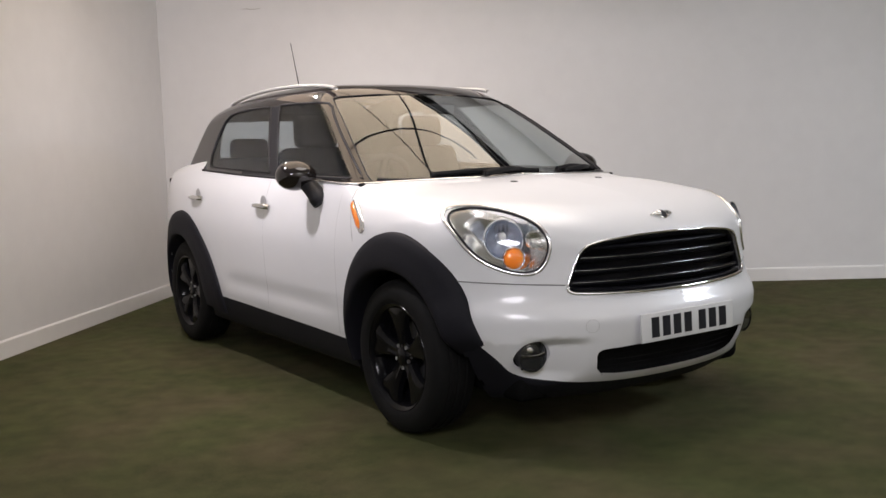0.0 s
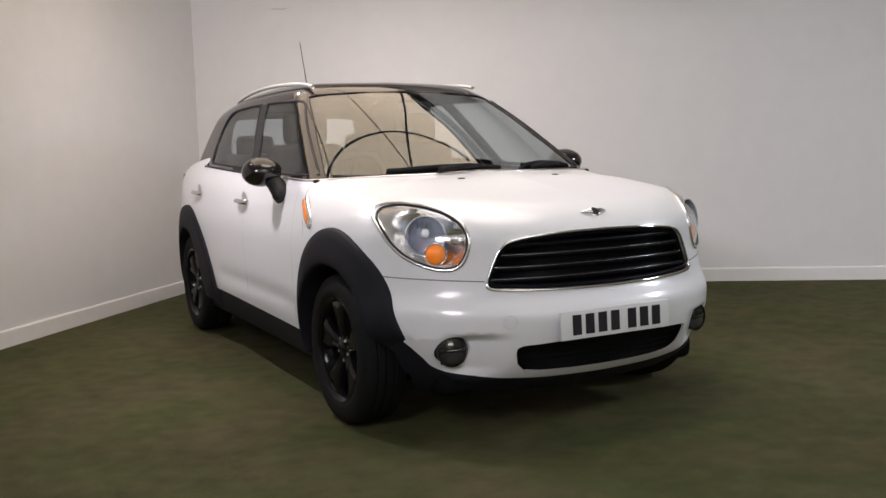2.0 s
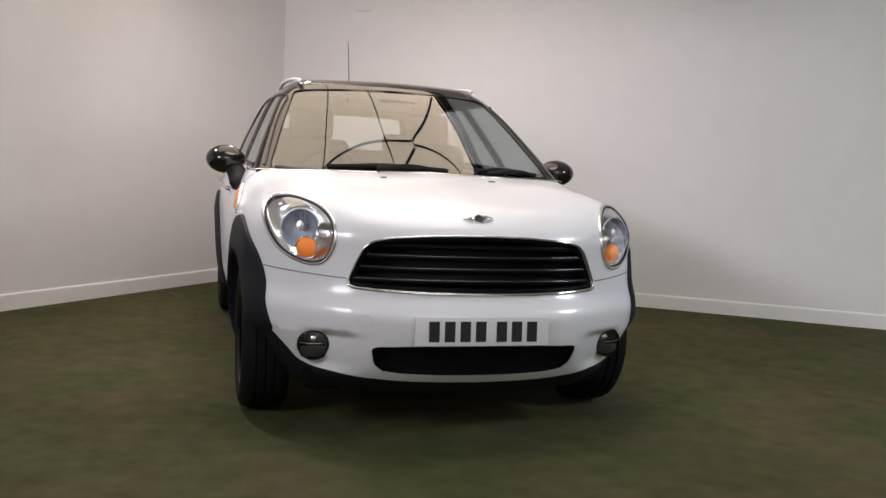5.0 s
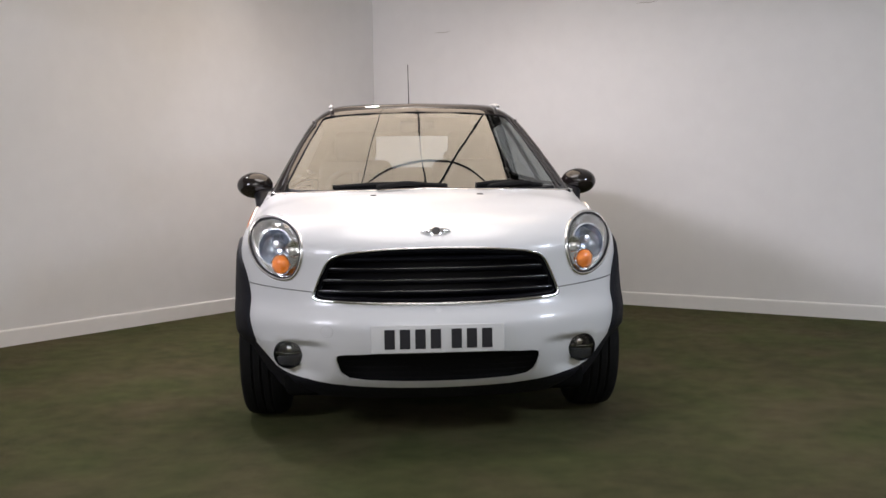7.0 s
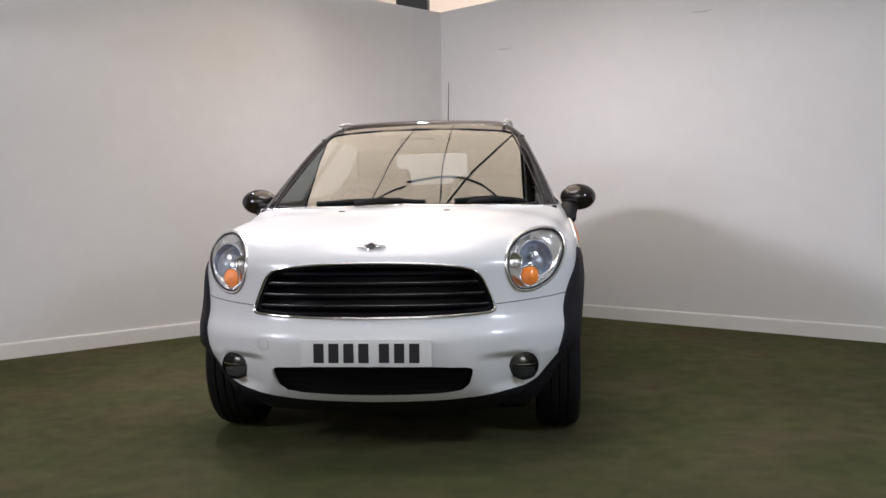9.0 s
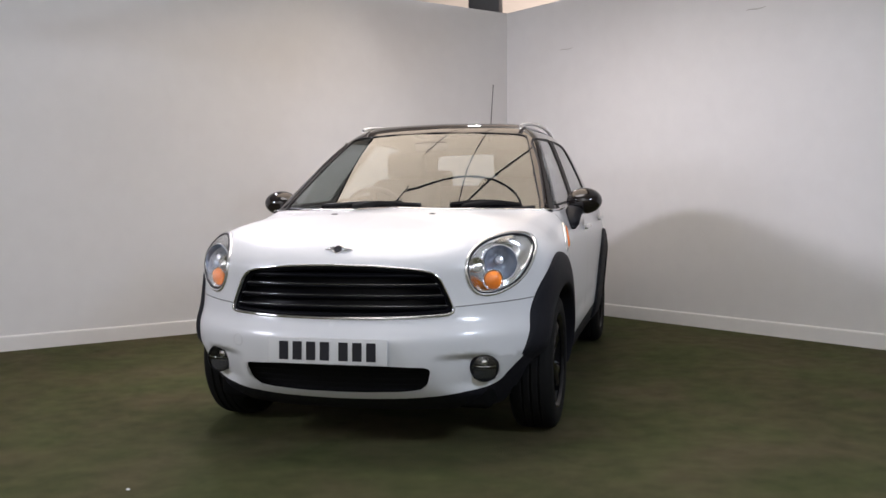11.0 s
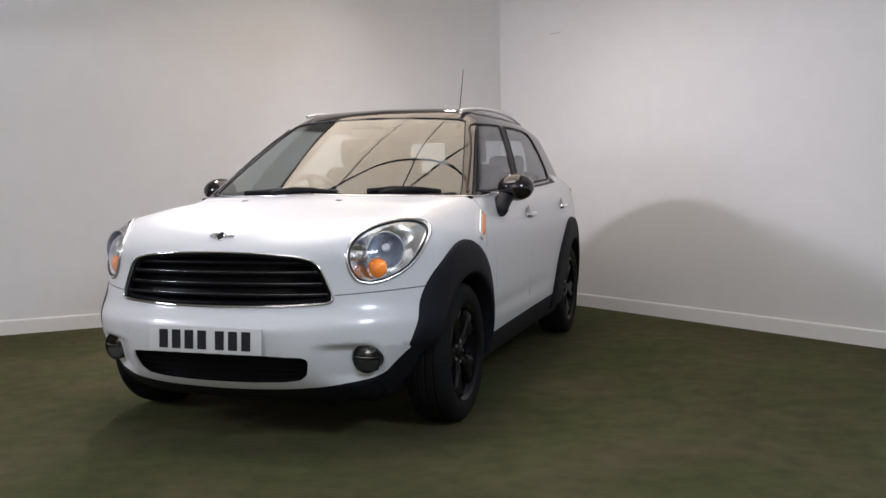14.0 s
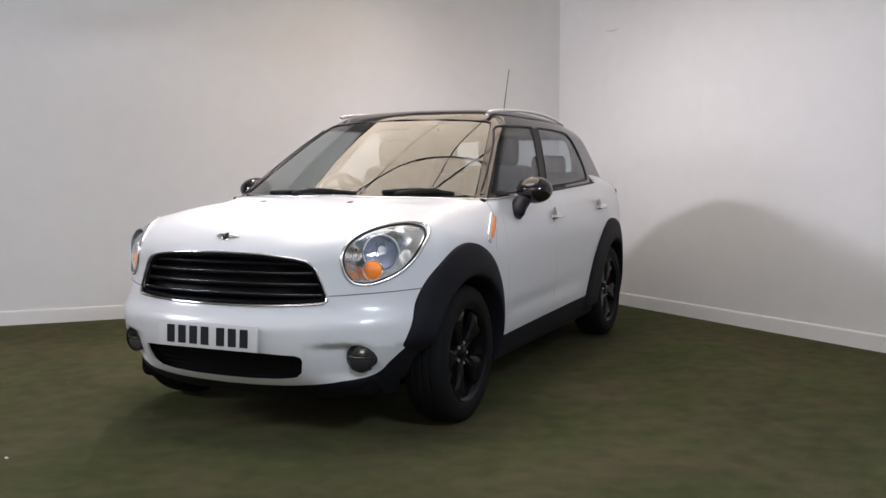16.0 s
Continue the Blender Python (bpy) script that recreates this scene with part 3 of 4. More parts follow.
for z0 in (0.445, 0.457, 0.469):
    V, F = split(lower_body, V, F, np.where((V[:, 1] < -0.35) & (np.abs(V[:, 0]) > 0.41) & (np.abs(V[:, 0]) < 0.74), V[:, 2] - z0, 1.0))
V, F = split(lower_body, V, F, V[:, 2] - white_edge(V))
V, F = split(lower_body, V, F, np.where(V[:, 1] < -0.2, V[:, 2] - seam_height(V[:, 0]), 1.0))
V, F = split(lower_body, V, F, np.where((V[:, 1] > 0.0) & (V[:, 2] > 0.9), greenhouse(V) + 0.012, 1.0))
V, F = split(lower_body, V, F, np.where((V[:, 1] > 0.35) & (V[:, 2] > 0.95), V[:, 2] - BELT(V[:, 1]) + 0.010, 1.0))
for line in (lambda p: p[:, 1] - 0.345 - 0.40 * (p[:, 2] - 0.87), lambda p: p[:, 1] - 0.49, lambda p: p[:, 1] - 1.34 - 0.12 * (p[:, 2] - 1.0), lambda p: p[:, 1] - 2.36, lambda p: p[:, 1] - 2.45, lambda p: p[:, 1] - 2.66):
    V, F = split(lower_body, V, F, line(V))
C = V[F].mean(1)
CN = unit_normals(lower_body, C)
cx = np.abs(C[:, 0])
fold_q, plain_q = np.stack([cx, C[:, 2]], 1), C[:, [0, 2]]
is_front = C[:, 1] < -0.15
cut = is_front & (inside(HEADLAMP, fold_q) | inside(FOG, fold_q) | inside(GRILLE, plain_q) | inside(INTAKE, plain_q))
for where in ("front", "rear"):
    a, r = arch_polar(C[:, 1], C[:, 2], where)
    cut |= (r < 0.397) & (cx > 0.5) & (C[:, 2] < 0.85)
cut |= (greenhouse(C) < -0.012) & (C[:, 2] > 0.95) & (C[:, 1] > 0.2)
cut |= (C[:, 1] > 0.37) & (C[:, 1] < 2.45) & (C[:, 2] > BELT(C[:, 1]) - 0.010)
low = C[:, 2] < white_edge(C)
rear_face = C[:, 1] > 2.66
bumper = (C[:, 1] < -0.1) & (C[:, 2] < seam_height(C[:, 0])) & ~low
scuttle_y = 0.345 + 0.40 * (C[:, 2] - 0.87)
bonnet = (C[:, 1] < scuttle_y) & ~bumper & ~low & ~rear_face
right = C[:, 0] < 0
front_line, mid_line = 0.49, 1.34 + 0.12 * (C[:, 2] - 1.0)
wing = (C[:, 1] >= scuttle_y) & (C[:, 1] < front_line) & ~low
door1 = (C[:, 1] >= front_line) & (C[:, 1] < mid_line) & ~low
door2 = (C[:, 1] >= mid_line) & (C[:, 1] < 2.36) & ~low
quarter = (C[:, 1] >= 2.36) & ~rear_face & ~low
piece("bonnet", V, F, bonnet & ~cut, lower_body, M_WHITE, car, "white clamshell bonnet", 0.02)
piece("front_bumper", V, F, bumper & ~cut, lower_body, M_WHITE, car, "white front bumper", 0.012)
piece("lower_valance", V, F, low & ~cut, lower_body, M_CLADDING, car, "black plastic sill and valance", 0.01)
piece("rear_panel", V, F, rear_face & ~low & ~cut, lower_body, M_WHITE, car, "white tailgate and rear bumper")
for mask in (right, ~right):
    piece("side_panel", V, F, wing & mask & ~cut, lower_body, M_WHITE, car, "", 0.01)
    door_front = piece("door", V, F, door1 & mask & ~cut, lower_body, M_WHITE, car, "white front door", 0.012)
    door_back = piece("door", V, F, door2 & mask & ~cut, lower_body, M_WHITE, car, "white rear door", 0.012)
    piece("rear_quarter", V, F, quarter & mask & ~cut, lower_body, M_WHITE, car, "", 0.01)
    s = -1 if mask is right else 1

    def on_flank(points, lift=0.0, fn=lower_body):
        q = smooth_line(points, 6)
        x = side_at(q[:, 0], q[:, 1], fn) + lift
        return np.stack([s * x, q[:, 0], q[:, 1]], 1)

    # panel gaps and belt strip
    tube("panel_gap", on_flank([(0.408, 1.028), (0.378, 0.955), (0.345, 0.87), (0.318, 0.80)], -0.001), 0.0018, M_SEAM, car, sides=6)
    tube("panel_gap", on_flank([(0.49, 1.03), (0.488, 0.8), (0.488, 0.5), (0.492, 0.36)], -0.001), 0.0014, M_SEAM, car, sides=6)
    tube("panel_gap", on_flank([(1.34, 1.06), (1.325, 0.9), (1.30, 0.6), (1.30, 0.37)], -0.001), 0.0014, M_SEAM, car, sides=6)
    tube("belt_strip", on_flank([(y, BELT(y) - 0.012) for y in (0.8, 1.0, 1.4, 1.8, 2.2, 2.42)], 0.0), 0.0065, M_TRIM, car, "slim belt strip", sides=8)
    # handles
    for hy, hz, door in ((1.346, 0.918, door_front), (2.331, 0.938, door_back)):
        pts = [(hy - 0.085, hz - 0.004), (hy - 0.06, hz), (hy, hz + 0.004), (hy + 0.06, hz + 0.002), (hy + 0.085, hz - 0.003)]
        x = side_at(hy, hz)
        bar = [(s * (x + d), yy, zz) for d, (yy, zz) in zip((0.004, 0.026, 0.034, 0.026, 0.004), pts)]
        tube("handle", smooth_line(bar, 5), 0.0155, M_CHROME, door, "chrome bar handle", sides=10, flat=0.9)
        cup = revolve("handle_cup", [(-0.004, 0.001), (0.003, 0.032), (0.0, 0.040)], M_HANDLECUP, door, "silver handle cup", 24)
        cup.location, cup.rotation_euler = (s * (x + 0.002), hy - 0.01, hz + 0.018), (0, 0, 0 if s > 0 else math.pi)

# seam between bonnet and bumper, and across the bonnet's rear edge
for s in (-1, 1):
    xs = np.linspace(0.512, 0.845, 24)
    zs = seam_height(xs)
    tube("panel_gap", np.stack([s * xs, front_at(xs, zs) + 0.001, zs], 1), 0.0028, M_SEAM, car, sides=6)

# wheel wells, cladding and wheels
for where in ("front", "rear"):
    hy, hz = HUB[where]
    for s in (-1, 1):
        ARCH = ARCH_FRONT if where == "front" else ARCH_REAR
        if where == "front":
            angles = np.linspace(-12, 170, 80)
        else:
            angles = np.linspace(-12, 186, 84)
        v, rows = [], ((1.0, -0.004), (0.985, 0.010), (0.95, 0.0165), (0.7, 0.021), (0.35, 0.024), (0.08, 0.026), (0.0, 0.020), (-0.02, 0.004), (-0.02, -0.06), (0.10, -0.11))
        for a in angles:
            ro, ri = float(ARCH(a)), 0.372
            for u, off in rows:
                r = ri + (ro - ri) * u
                y, z = hy + r * math.cos(radians(a)), hz + r * math.sin(radians(a))
                v.append((y, max(z, 0.16), off - (0.10 * min(1.0, max(0.0, (a - 158) / 22)) ** 2 if where == "front" else 0.0)))
        v = np.array(v)
        x = side_at(v[:, 0], np.maximum(v[:, 1], 0.2)) + v[:, 2]
        verts = np.stack([s * x, v[:, 0], v[:, 1]], 1)
        n, faces = len(rows), []
        for i in range(len(angles) - 1):
            for k in range(n - 1):
                q = (i * n + k, i * n + k + 1, (i + 1) * n + k + 1, (i + 1) * n + k)
                faces.append(q if s < 0 else q[::-1])
        mesh_object("arch_cladding", verts, faces, M_CLADDING, car, "black textured wheel-arch cladding")
        # liner
        a = np.radians(np.linspace(-20, 158 if where == "front" else 200, 40))
        v = [(s * xx, hy + 0.395 * math.cos(t), hz + 0.395 * math.sin(t)) for xx in (0.83, 0.45) for t in a]
        v += [(s * 0.45, hy, hz - 0.15)]
        f = [(i, i + 1, 41 + i, 40 + i) for i in range(39)] + [(40 + i, 41 + i, 80) for i in range(39)]
        mesh_object("wheel_well", v, f, M_DARK, car)

TYRE = [(-0.095, 0.215), (-0.1, 0.235), (-0.103, 0.27), (-0.098, 0.30), (-0.085, 0.318), (-0.06, 0.325), (-0.042, 0.3265), (-0.038, 0.320), (-0.032, 0.320), (-0.028, 0.327), (-0.004, 0.327), (0.0, 0.320), (0.006, 0.320), (0.01, 0.327), (0.034, 0.3265), (0.038, 0.320), (0.044, 0.320), (0.048, 0.326), (0.07, 0.323), (0.086, 0.316), (0.098, 0.30), (0.104, 0.275), (0.103, 0.25), (0.099, 0.236), (0.092, 0.229), (0.084, 0.215)]
RIMP = [(-0.09, 0.213), (-0.085, 0.200), (-0.03, 0.190), (0.02, 0.195), (0.06, 0.205), (0.078, 0.214), (0.088, 0.222), (0.094, 0.229), (0.0965, 0.227), (0.094, 0.219), (0.083, 0.209)]


def build_wheel():
    w = revolve("wheel", RIMP, M_RIM, car, "gloss black five-spoke alloy wheel", 64)
    revolve("tyre", TYRE, M_RUBBER, w, "black rubber tyre", 72)
    for k in range(5):
        bm = bmesh.new()
        ring = []
        for r, half, face, back in ((0.03, 0.028, 0.064, 0.02), (0.075, 0.029, 0.070, 0.03), (0.12, 0.038, 0.076, 0.042), (0.16, 0.054, 0.081, 0.05), (0.19, 0.076, 0.083, 0.055), (0.212, 0.098, 0.080, 0.055)):
            ring.append([bm.verts.new(c) for c in ((back, -half * 1.1, r), (face - 0.010, -half, r), (face, -half * 0.5, r), (face - 0.006, 0, r), (face, half * 0.5, r), (face - 0.010, half, r), (back, half * 1.1, r))])
        for p, q in zip(ring, ring[1:]):
            for i in range(6):
                bm.faces.new((p[i], p[i + 1], q[i + 1], q[i]))
        bmesh.ops.rotate(bm, cent=(0, 0, 0), matrix=Matrix.Rotation(2 * math.pi * k / 5 + 0.1, 3, "X"), verts=bm.verts)
        bmesh.ops.recalc_face_normals(bm, faces=bm.faces)
        part("spoke", bm, M_RIM, w)
        bolt = revolve("bolt", [(0.058, 0.0005), (0.066, 0.007), (0.05, 0.009)], M_SATIN, w, "", 12)
        t = 2 * math.pi * (k + 0.5) / 5
        bolt.location = (0, 0.05 * math.sin(t), 0.05 * math.cos(t))
    revolve("hub", [(0.01, 0.07), (0.056, 0.066), (0.062, 0.05), (0.064, 0.036), (0.070, 0.034), (0.074, 0.024), (0.075, 0.0005)], M_RIM, w, "", 32)
    revolve("brake_disc", [(-0.02, 0.14), (0.0, 0.14), (0.0, 0.06), (0.03, 0.06)], M_STEEL, w, "dull steel brake disc", 40)
    return w


wheel = build_wheel()
TRACK = 0.772
wheel.matrix_basis = pose(TRACK, HUB["front"][0], HUB["front"][1], 14, 0, 0)
copy_thing(wheel, pose(-TRACK, HUB["front"][0], HUB["front"][1], 0, 0, 180))
copy_thing(wheel, pose(TRACK, HUB["rear"][0], HUB["rear"][1], 40, 0, 0))
copy_thing(wheel, pose(-TRACK, HUB["rear"][0], HUB["rear"][1], -20, 0, 180))

# ---- greenhouse ----
def pillar_foot(y):
    """Height at which the black pillars end."""
    return np.where(y < 0.3, 1.03, BELT(y) - 0.030 + 0.016 * step(y, 0.3, 0.38) * (1 - step(y, 0.9, 1.1)))


GV, GF = capsule(greenhouse, 0.95, 2.45, 1.03, 190, 96, 96, 30, half=True)
gn = unit_normals(greenhouse, GV)
GV, GF = split(greenhouse, GV, GF, loop_field(GV, (gn[:, 1] < -0.28) & (GV[:, 2] > 0.98), [0, 2], SCREEN))
for loop in (DOOR_GLASS, REAR_GLASS):
    gn = unit_normals(greenhouse, GV)
    GV, GF = split(greenhouse, GV, GF, loop_field(GV, (np.abs(gn[:, 0]) > 0.55) & (gn[:, 1] > -0.45), [1, 2], loop))
GV, GF = split(greenhouse, GV, GF, GV[:, 2] - pillar_foot(GV[:, 1]))
for pick in (lambda p: np.where(p[:, 2] > 1.2, np.abs(p[:, 0]) - 0.46, 1.0), lambda p: np.where(p[:, 2] > 1.44, p[:, 1] - 1.12, 1.0), lambda p: np.where(p[:, 2] > 1.3, p[:, 1] - 2.40, 1.0)):
    GV, GF = split(greenhouse, GV, GF, pick(GV))
gn = unit_normals(greenhouse, GV)
GV, GF = split(greenhouse, GV, GF, loop_field(GV, gn[:, 1] > 0.45, [0, 2], TAIL))
GC = GV[GF].mean(1)
GN = unit_normals(greenhouse, GC)
on_screen = inside(SCREEN, GC[:, [0, 2]]) & (GN[:, 1] < -0.3)
g1 = inside(DOOR_GLASS, GC[:, [1, 2]]) & (np.abs(GN[:, 0]) > 0.6) & ~on_screen
g2 = inside(REAR_GLASS, GC[:, [1, 2]]) & (np.abs(GN[:, 0]) > 0.6) & ~on_screen
tail_glass = (GN[:, 1] > 0.5) & inside(TAIL, GC[:, [0, 2]])
above = GC[:, 2] > pillar_foot(GC[:, 1])
gright = GC[:, 0] < 0
shell = above & ~on_screen & ~g1 & ~g2 & ~tail_glass
post = shell & (np.abs(GN[:, 0]) > 0.6) & (GC[:, 2] < 1.465) & (GC[:, 1] > 1.22) & (GC[:, 1] < 1.80)
for mask in (gright, ~gright):
    piece("door_post", GV, GF, post & mask, greenhouse, M_TRIM, car, "matt black door post", 0.01)
piece("roof", GV, GF, shell & ~post, greenhouse, M_BLACKGLOSS, car, "gloss black roof and pillars", 0.012)
sheet = piece("windscreen", GV - 0.003 * unit_normals(greenhouse, GV), GF, on_screen, greenhouse, M_SCREEN, car, "clear laminated windscreen", thick=0.005)
sheet.visible_shadow = False
for mask in (gright, ~gright):
    for g in (g1, g2):
        sheet = piece("side_window", GV - 0.003 * unit_normals(greenhouse, GV), GF, g & mask, greenhouse, M_SIDEGLASS, car, "grey tinted side window", thick=0.004)
        sheet.visible_shadow = False
sheet = piece("rear_window", GV - 0.003 * unit_normals(greenhouse, GV), GF, tail_glass, greenhouse, M_SIDEGLASS, car, "rear window", thick=0.004)
sheet.visible_shadow = False
inner = GV - 0.02 * unit_normals(greenhouse, GV)
piece("headlining", inner, GF, shell & (GC[:, 2] > 1.30) & (np.abs(GC[:, 0]) < 0.46) & (GC[:, 1] > 1.12) & (GC[:, 1] < 2.40), greenhouse, M_LINER, car, "pale grey headlining")
# black frit round the windscreen edge and rubber seal
loop = SCREEN
yy = np.array([front_at(np.array([x]), np.array([z]), greenhouse)[0] for x, z in loop])
tube("windscreen_seal", np.stack([loop[:, 0], yy - 0.002, loop[:, 1]], 1), 0.0032, M_TRIM, car, "black windscreen seal", closed=True, sides=8)


def scuttle_line(n=49):
    """Where the bonnet meets the windscreen, from the middle to the pillar's foot."""
    th = np.linspace(0, 0.87, n)
    p = np.stack([0.8 * np.sin(th), 1.0 - 0.8 * np.cos(th), np.full(n, 1.05)], 1)
    flat = np.stack([np.cos(th), np.sin(th), 0 * th], 1)
    for _ in range(30):
        left = np.stack([lower_body(p), greenhouse(p), p[:, 0] * flat[:, 0] + (p[:, 1] - 1.0) * flat[:, 1]], 1)
        slopes = np.stack([gradient(lower_body, p), gradient(greenhouse, p), flat], 1)
        p = p - 0.7 * np.linalg.solve(slopes, left[..., None])[..., 0]
    return p


foot = scuttle_line()
whole = np.vstack([foot[::-1] * np.array((-1, 1, 1)), foot[1:]])
tube("scuttle_panel", whole + np.array((0, 0.004, 0.002)), 0.010, M_TRIM, car, "black scuttle panel", sides=8)
belt_y = np.array((0.405, 0.45, 0.51, 0.62, 0.74, 0.86))
belt_z = np.array((1.047, 1.046, 1.047, 1.050, 1.055, BELT(0.86) - 0.012))
for s in (-1, 1):
    belt = np.stack([np.maximum(side_at(belt_y, belt_z), side_at(belt_y, belt_z, greenhouse)) + 0.003, belt_y, belt_z], 1)
    path = smooth_line(np.vstack([foot[0:34:6] + np.array((0, -0.011, 0.004)), belt]), 6)
    tube("scuttle_strip", path * np.array((s, 1, 1)), 0.0055, M_STRIP, car, "bright strip round the windscreen's foot", sides=8)
    # rubber seals round the side windows
    for loop in (DOOR_GLASS, REAR_GLASS):
        dense = np.vstack([np.linspace(a, b, 5, endpoint=False) for a, b in zip(loop, np.roll(loop, -1, 0))])
        gx = side_at(dense[:, 0], dense[:, 1], greenhouse)
        tube("window_seal", np.stack([s * (gx - 0.002), dense[:, 0], dense[:, 1]], 1), 0.0075, M_TRIM, car, "black window seal", closed=True, sides=6)

# ---- lamps, grille and small parts of the front ----


def fan(loop, centre, rings, depth, fold=1, fn=lower_body, base=0.0):
    """A dished patch inside a front outline: rings of (share of radius, lift outwards)."""
    v, n = [], len(loop)
    for r, lift in rings:
        q = centre + (loop - centre) * r
        y = front_at(q[:, 0], q[:, 1], fn) if depth is None else np.full(n, depth)
        v += [(fold * x, yy - lift, z) for (x, z), yy in zip(q, y)]
    faces = []
    for i in range(len(rings) - 1):
        for k in range(n):
            l = (k + 1) % n
            q = (i * n + k, i * n + l, (i + 1) * n + l, (i + 1) * n + k)
            faces.append(q if fold > 0 else q[::-1])
    faces.append(tuple(range((len(rings) - 1) * n, len(rings) * n))[:: 1 if fold > 0 else -1])
    return np.array(v), faces


def close_up(ob):
    """Joins coincident corners and turns all faces of a closed solid outwards."""
    bm = bmesh.new()
    bm.from_mesh(ob.data)
    bmesh.ops.remove_doubles(bm, verts=bm.verts, dist=0.0002)
    bmesh.ops.recalc_face_normals(bm, faces=bm.faces)
    bm.to_mesh(ob.data)
    bm.free()
    return ob


HC = np.array((0.676, 0.842))
for s in (-1, 1):
    y_rim = front_at(HEADLAMP[:, 0], HEADLAMP[:, 1])
    rim = np.stack([s * HEADLAMP[:, 0], y_rim, HEADLAMP[:, 1]], 1)
    bowl_v, bowl_f = [], []
    n = len(HEADLAMP)
    for r, d in ((1.0, 0.0), (0.985, 0.012), (0.93, 0.035), (0.80, 0.055), (0.55, 0.075), (0.25, 0.082)):
        q = HC + (HEADLAMP - HC) * r
        y = front_at(q[:, 0], q[:, 1]) * r + (-0.40) * (1 - r) + d
        bowl_v += [(s * x, yy, z) for (x, z), yy in zip(q, y)]
    for i in range(5):
        for k in range(n):
            l = (k + 1) % n
            bowl_f.append((i * n + k, i * n + l, (i + 1) * n + l, (i + 1) * n + k))
    bowl_f.append(tuple(range(5 * n, 6 * n)))
    lamp = mesh_object("headlamp", bowl_v, bowl_f, M_REFLECTOR, car, "round clear headlamp with chrome reflector")
    v, f = fan(HEADLAMP, HC, [(0.9, 0.000), (0.97, -0.002), (1.0, -0.004), (1.0, -0.001), (0.97, 0.002), (0.9, 0.004), (0.75, 0.006), (0.5, 0.007), (0.25, 0.008)], None, s)
    v2, f2 = fan(HEADLAMP, HC, [(0.25, 0.004), (0.5, 0.0035), (0.75, 0.002), (0.9, 0.000)], None, s)
    f2 = f2[:-1] + [tuple(range(len(HEADLAMP)))[:: -1 if s > 0 else 1]]
    f = f + [tuple(i + len(v) for i in q) for q in f2]
    v = np.vstack([v, v2])
    lens = close_up(mesh_object("lens", v, f, M_LENS, lamp, "clear lens"))
    lens.visible_shadow = False
    tube("lens_seal", rim + np.array((0, -0.004, 0)), 0.0055, M_TRIM, lamp, "black seal", closed=True, sides=6)
    ring = HC + (HEADLAMP - HC) * 1.05
    tube("chrome_ring", np.stack([s * ring[:, 0], front_at(ring[:, 0], ring[:, 1]) - 0.002, ring[:, 1]], 1), 0.0085, M_STRIP, lamp, "chrome ring", closed=True, sides=8)
    # inner lamps, each facing out along the lens
    def seat_of(cx0, cz0, inset):
        p = np.array([[cx0, float(front_at(np.array([cx0]), np.array([cz0]))[0]), cz0]])
        n = unit_normals(lower_body, p)[0] * 0.5 + np.array((0, -0.5, 0))
        n[0] *= s
        n /= np.linalg.norm(n)
        q = Vector((s * cx0, float(p[0, 1]), cz0)) - Vector(n) * inset
        return Matrix.Translation(q) @ Vector((0, -1, 0)).rotation_difference(Vector(n)).to_matrix().to_4x4()

    main = revolve("main_reflector", [(-0.030, 0.078), (-0.030, 0.074), (-0.012, 0.070), (0.008, 0.055), (0.020, 0.034), (0.024, 0.014), (0.024, 0.0008)], M_BULBGLASS, lamp, "blue-grey main beam bowl", 40, "y")
    main.matrix_basis = seat_of(0.684, 0.846, 0.050)
    rim_ring = tube("bezel", [(0.078 * math.cos(a), -0.030, 0.078 * math.sin(a)) for a in np.linspace(0, 2 * np.pi, 36, endpoint=False)], 0.0025, M_SATIN, lamp, closed=True, sides=6)
    rim_ring.matrix_basis = main.matrix_basis
    cap = revolve("bulb_shield", [(0.02, 0.016), (-0.016, 0.018), (-0.022, 0.014), (-0.024, 0.0008)], M_SATIN, lamp, "bulb cap", 24, "y")
    cap.matrix_basis = main.matrix_basis @ pose(0, 0, 0.012)
    for k in range(4):
        fin = tube("bulb_fin", [(-0.024 + 0.016 * k, -0.012, 0.030), (-0.024 + 0.016 * k, -0.020, 0.056)], 0.0028, M_CABINET, lamp, sides=6)
        fin.matrix_basis = main.matrix_basis
    o = revolve("side_reflector", [(-0.012, 0.036), (-0.02, 0.034), (0.0, 0.032), (0.010, 0.020), (0.012, 0.001)], M_REFLECTOR, lamp, "", 32, "y")
    o.matrix_basis = seat_of(0.594, 0.842, 0.030)
    ind = revolve("indicator", [(0.03, 0.034), (0.012, 0.040), (-0.004, 0.038), (-0.014, 0.028), (-0.019, 0.012), (-0.020, 0.0008)], M_ORANGE, lamp, "round orange indicator", 32, "y")
    ind.matrix_basis = seat_of(0.660, 0.770, 0.026)
    ring_i = tube("indicator_ring", [(0.043 * math.cos(a), 0.0, 0.043 * math.sin(a)) for a in np.linspace(0, 2 * np.pi, 32, endpoint=False)], 0.0042, M_CHROME, lamp, closed=True, sides=6)
    ring_i.matrix_basis = ind.matrix_basis
    # fog lamp
    fog = revolve("fog_lamp", [(-0.004, 0.058), (-0.002, 0.062), (0.02, 0.061), (0.05, 0.055), (0.06, 0.001)], M_TRIM, car, "round fog lamp in a black cup", 40, "y")
    fog.matrix_basis = pose(s * 0.624, float(front_at(np.array([0.624]), np.array([0.398]))[0]) - 0.006, 0.398, 0, 0, s * 8)
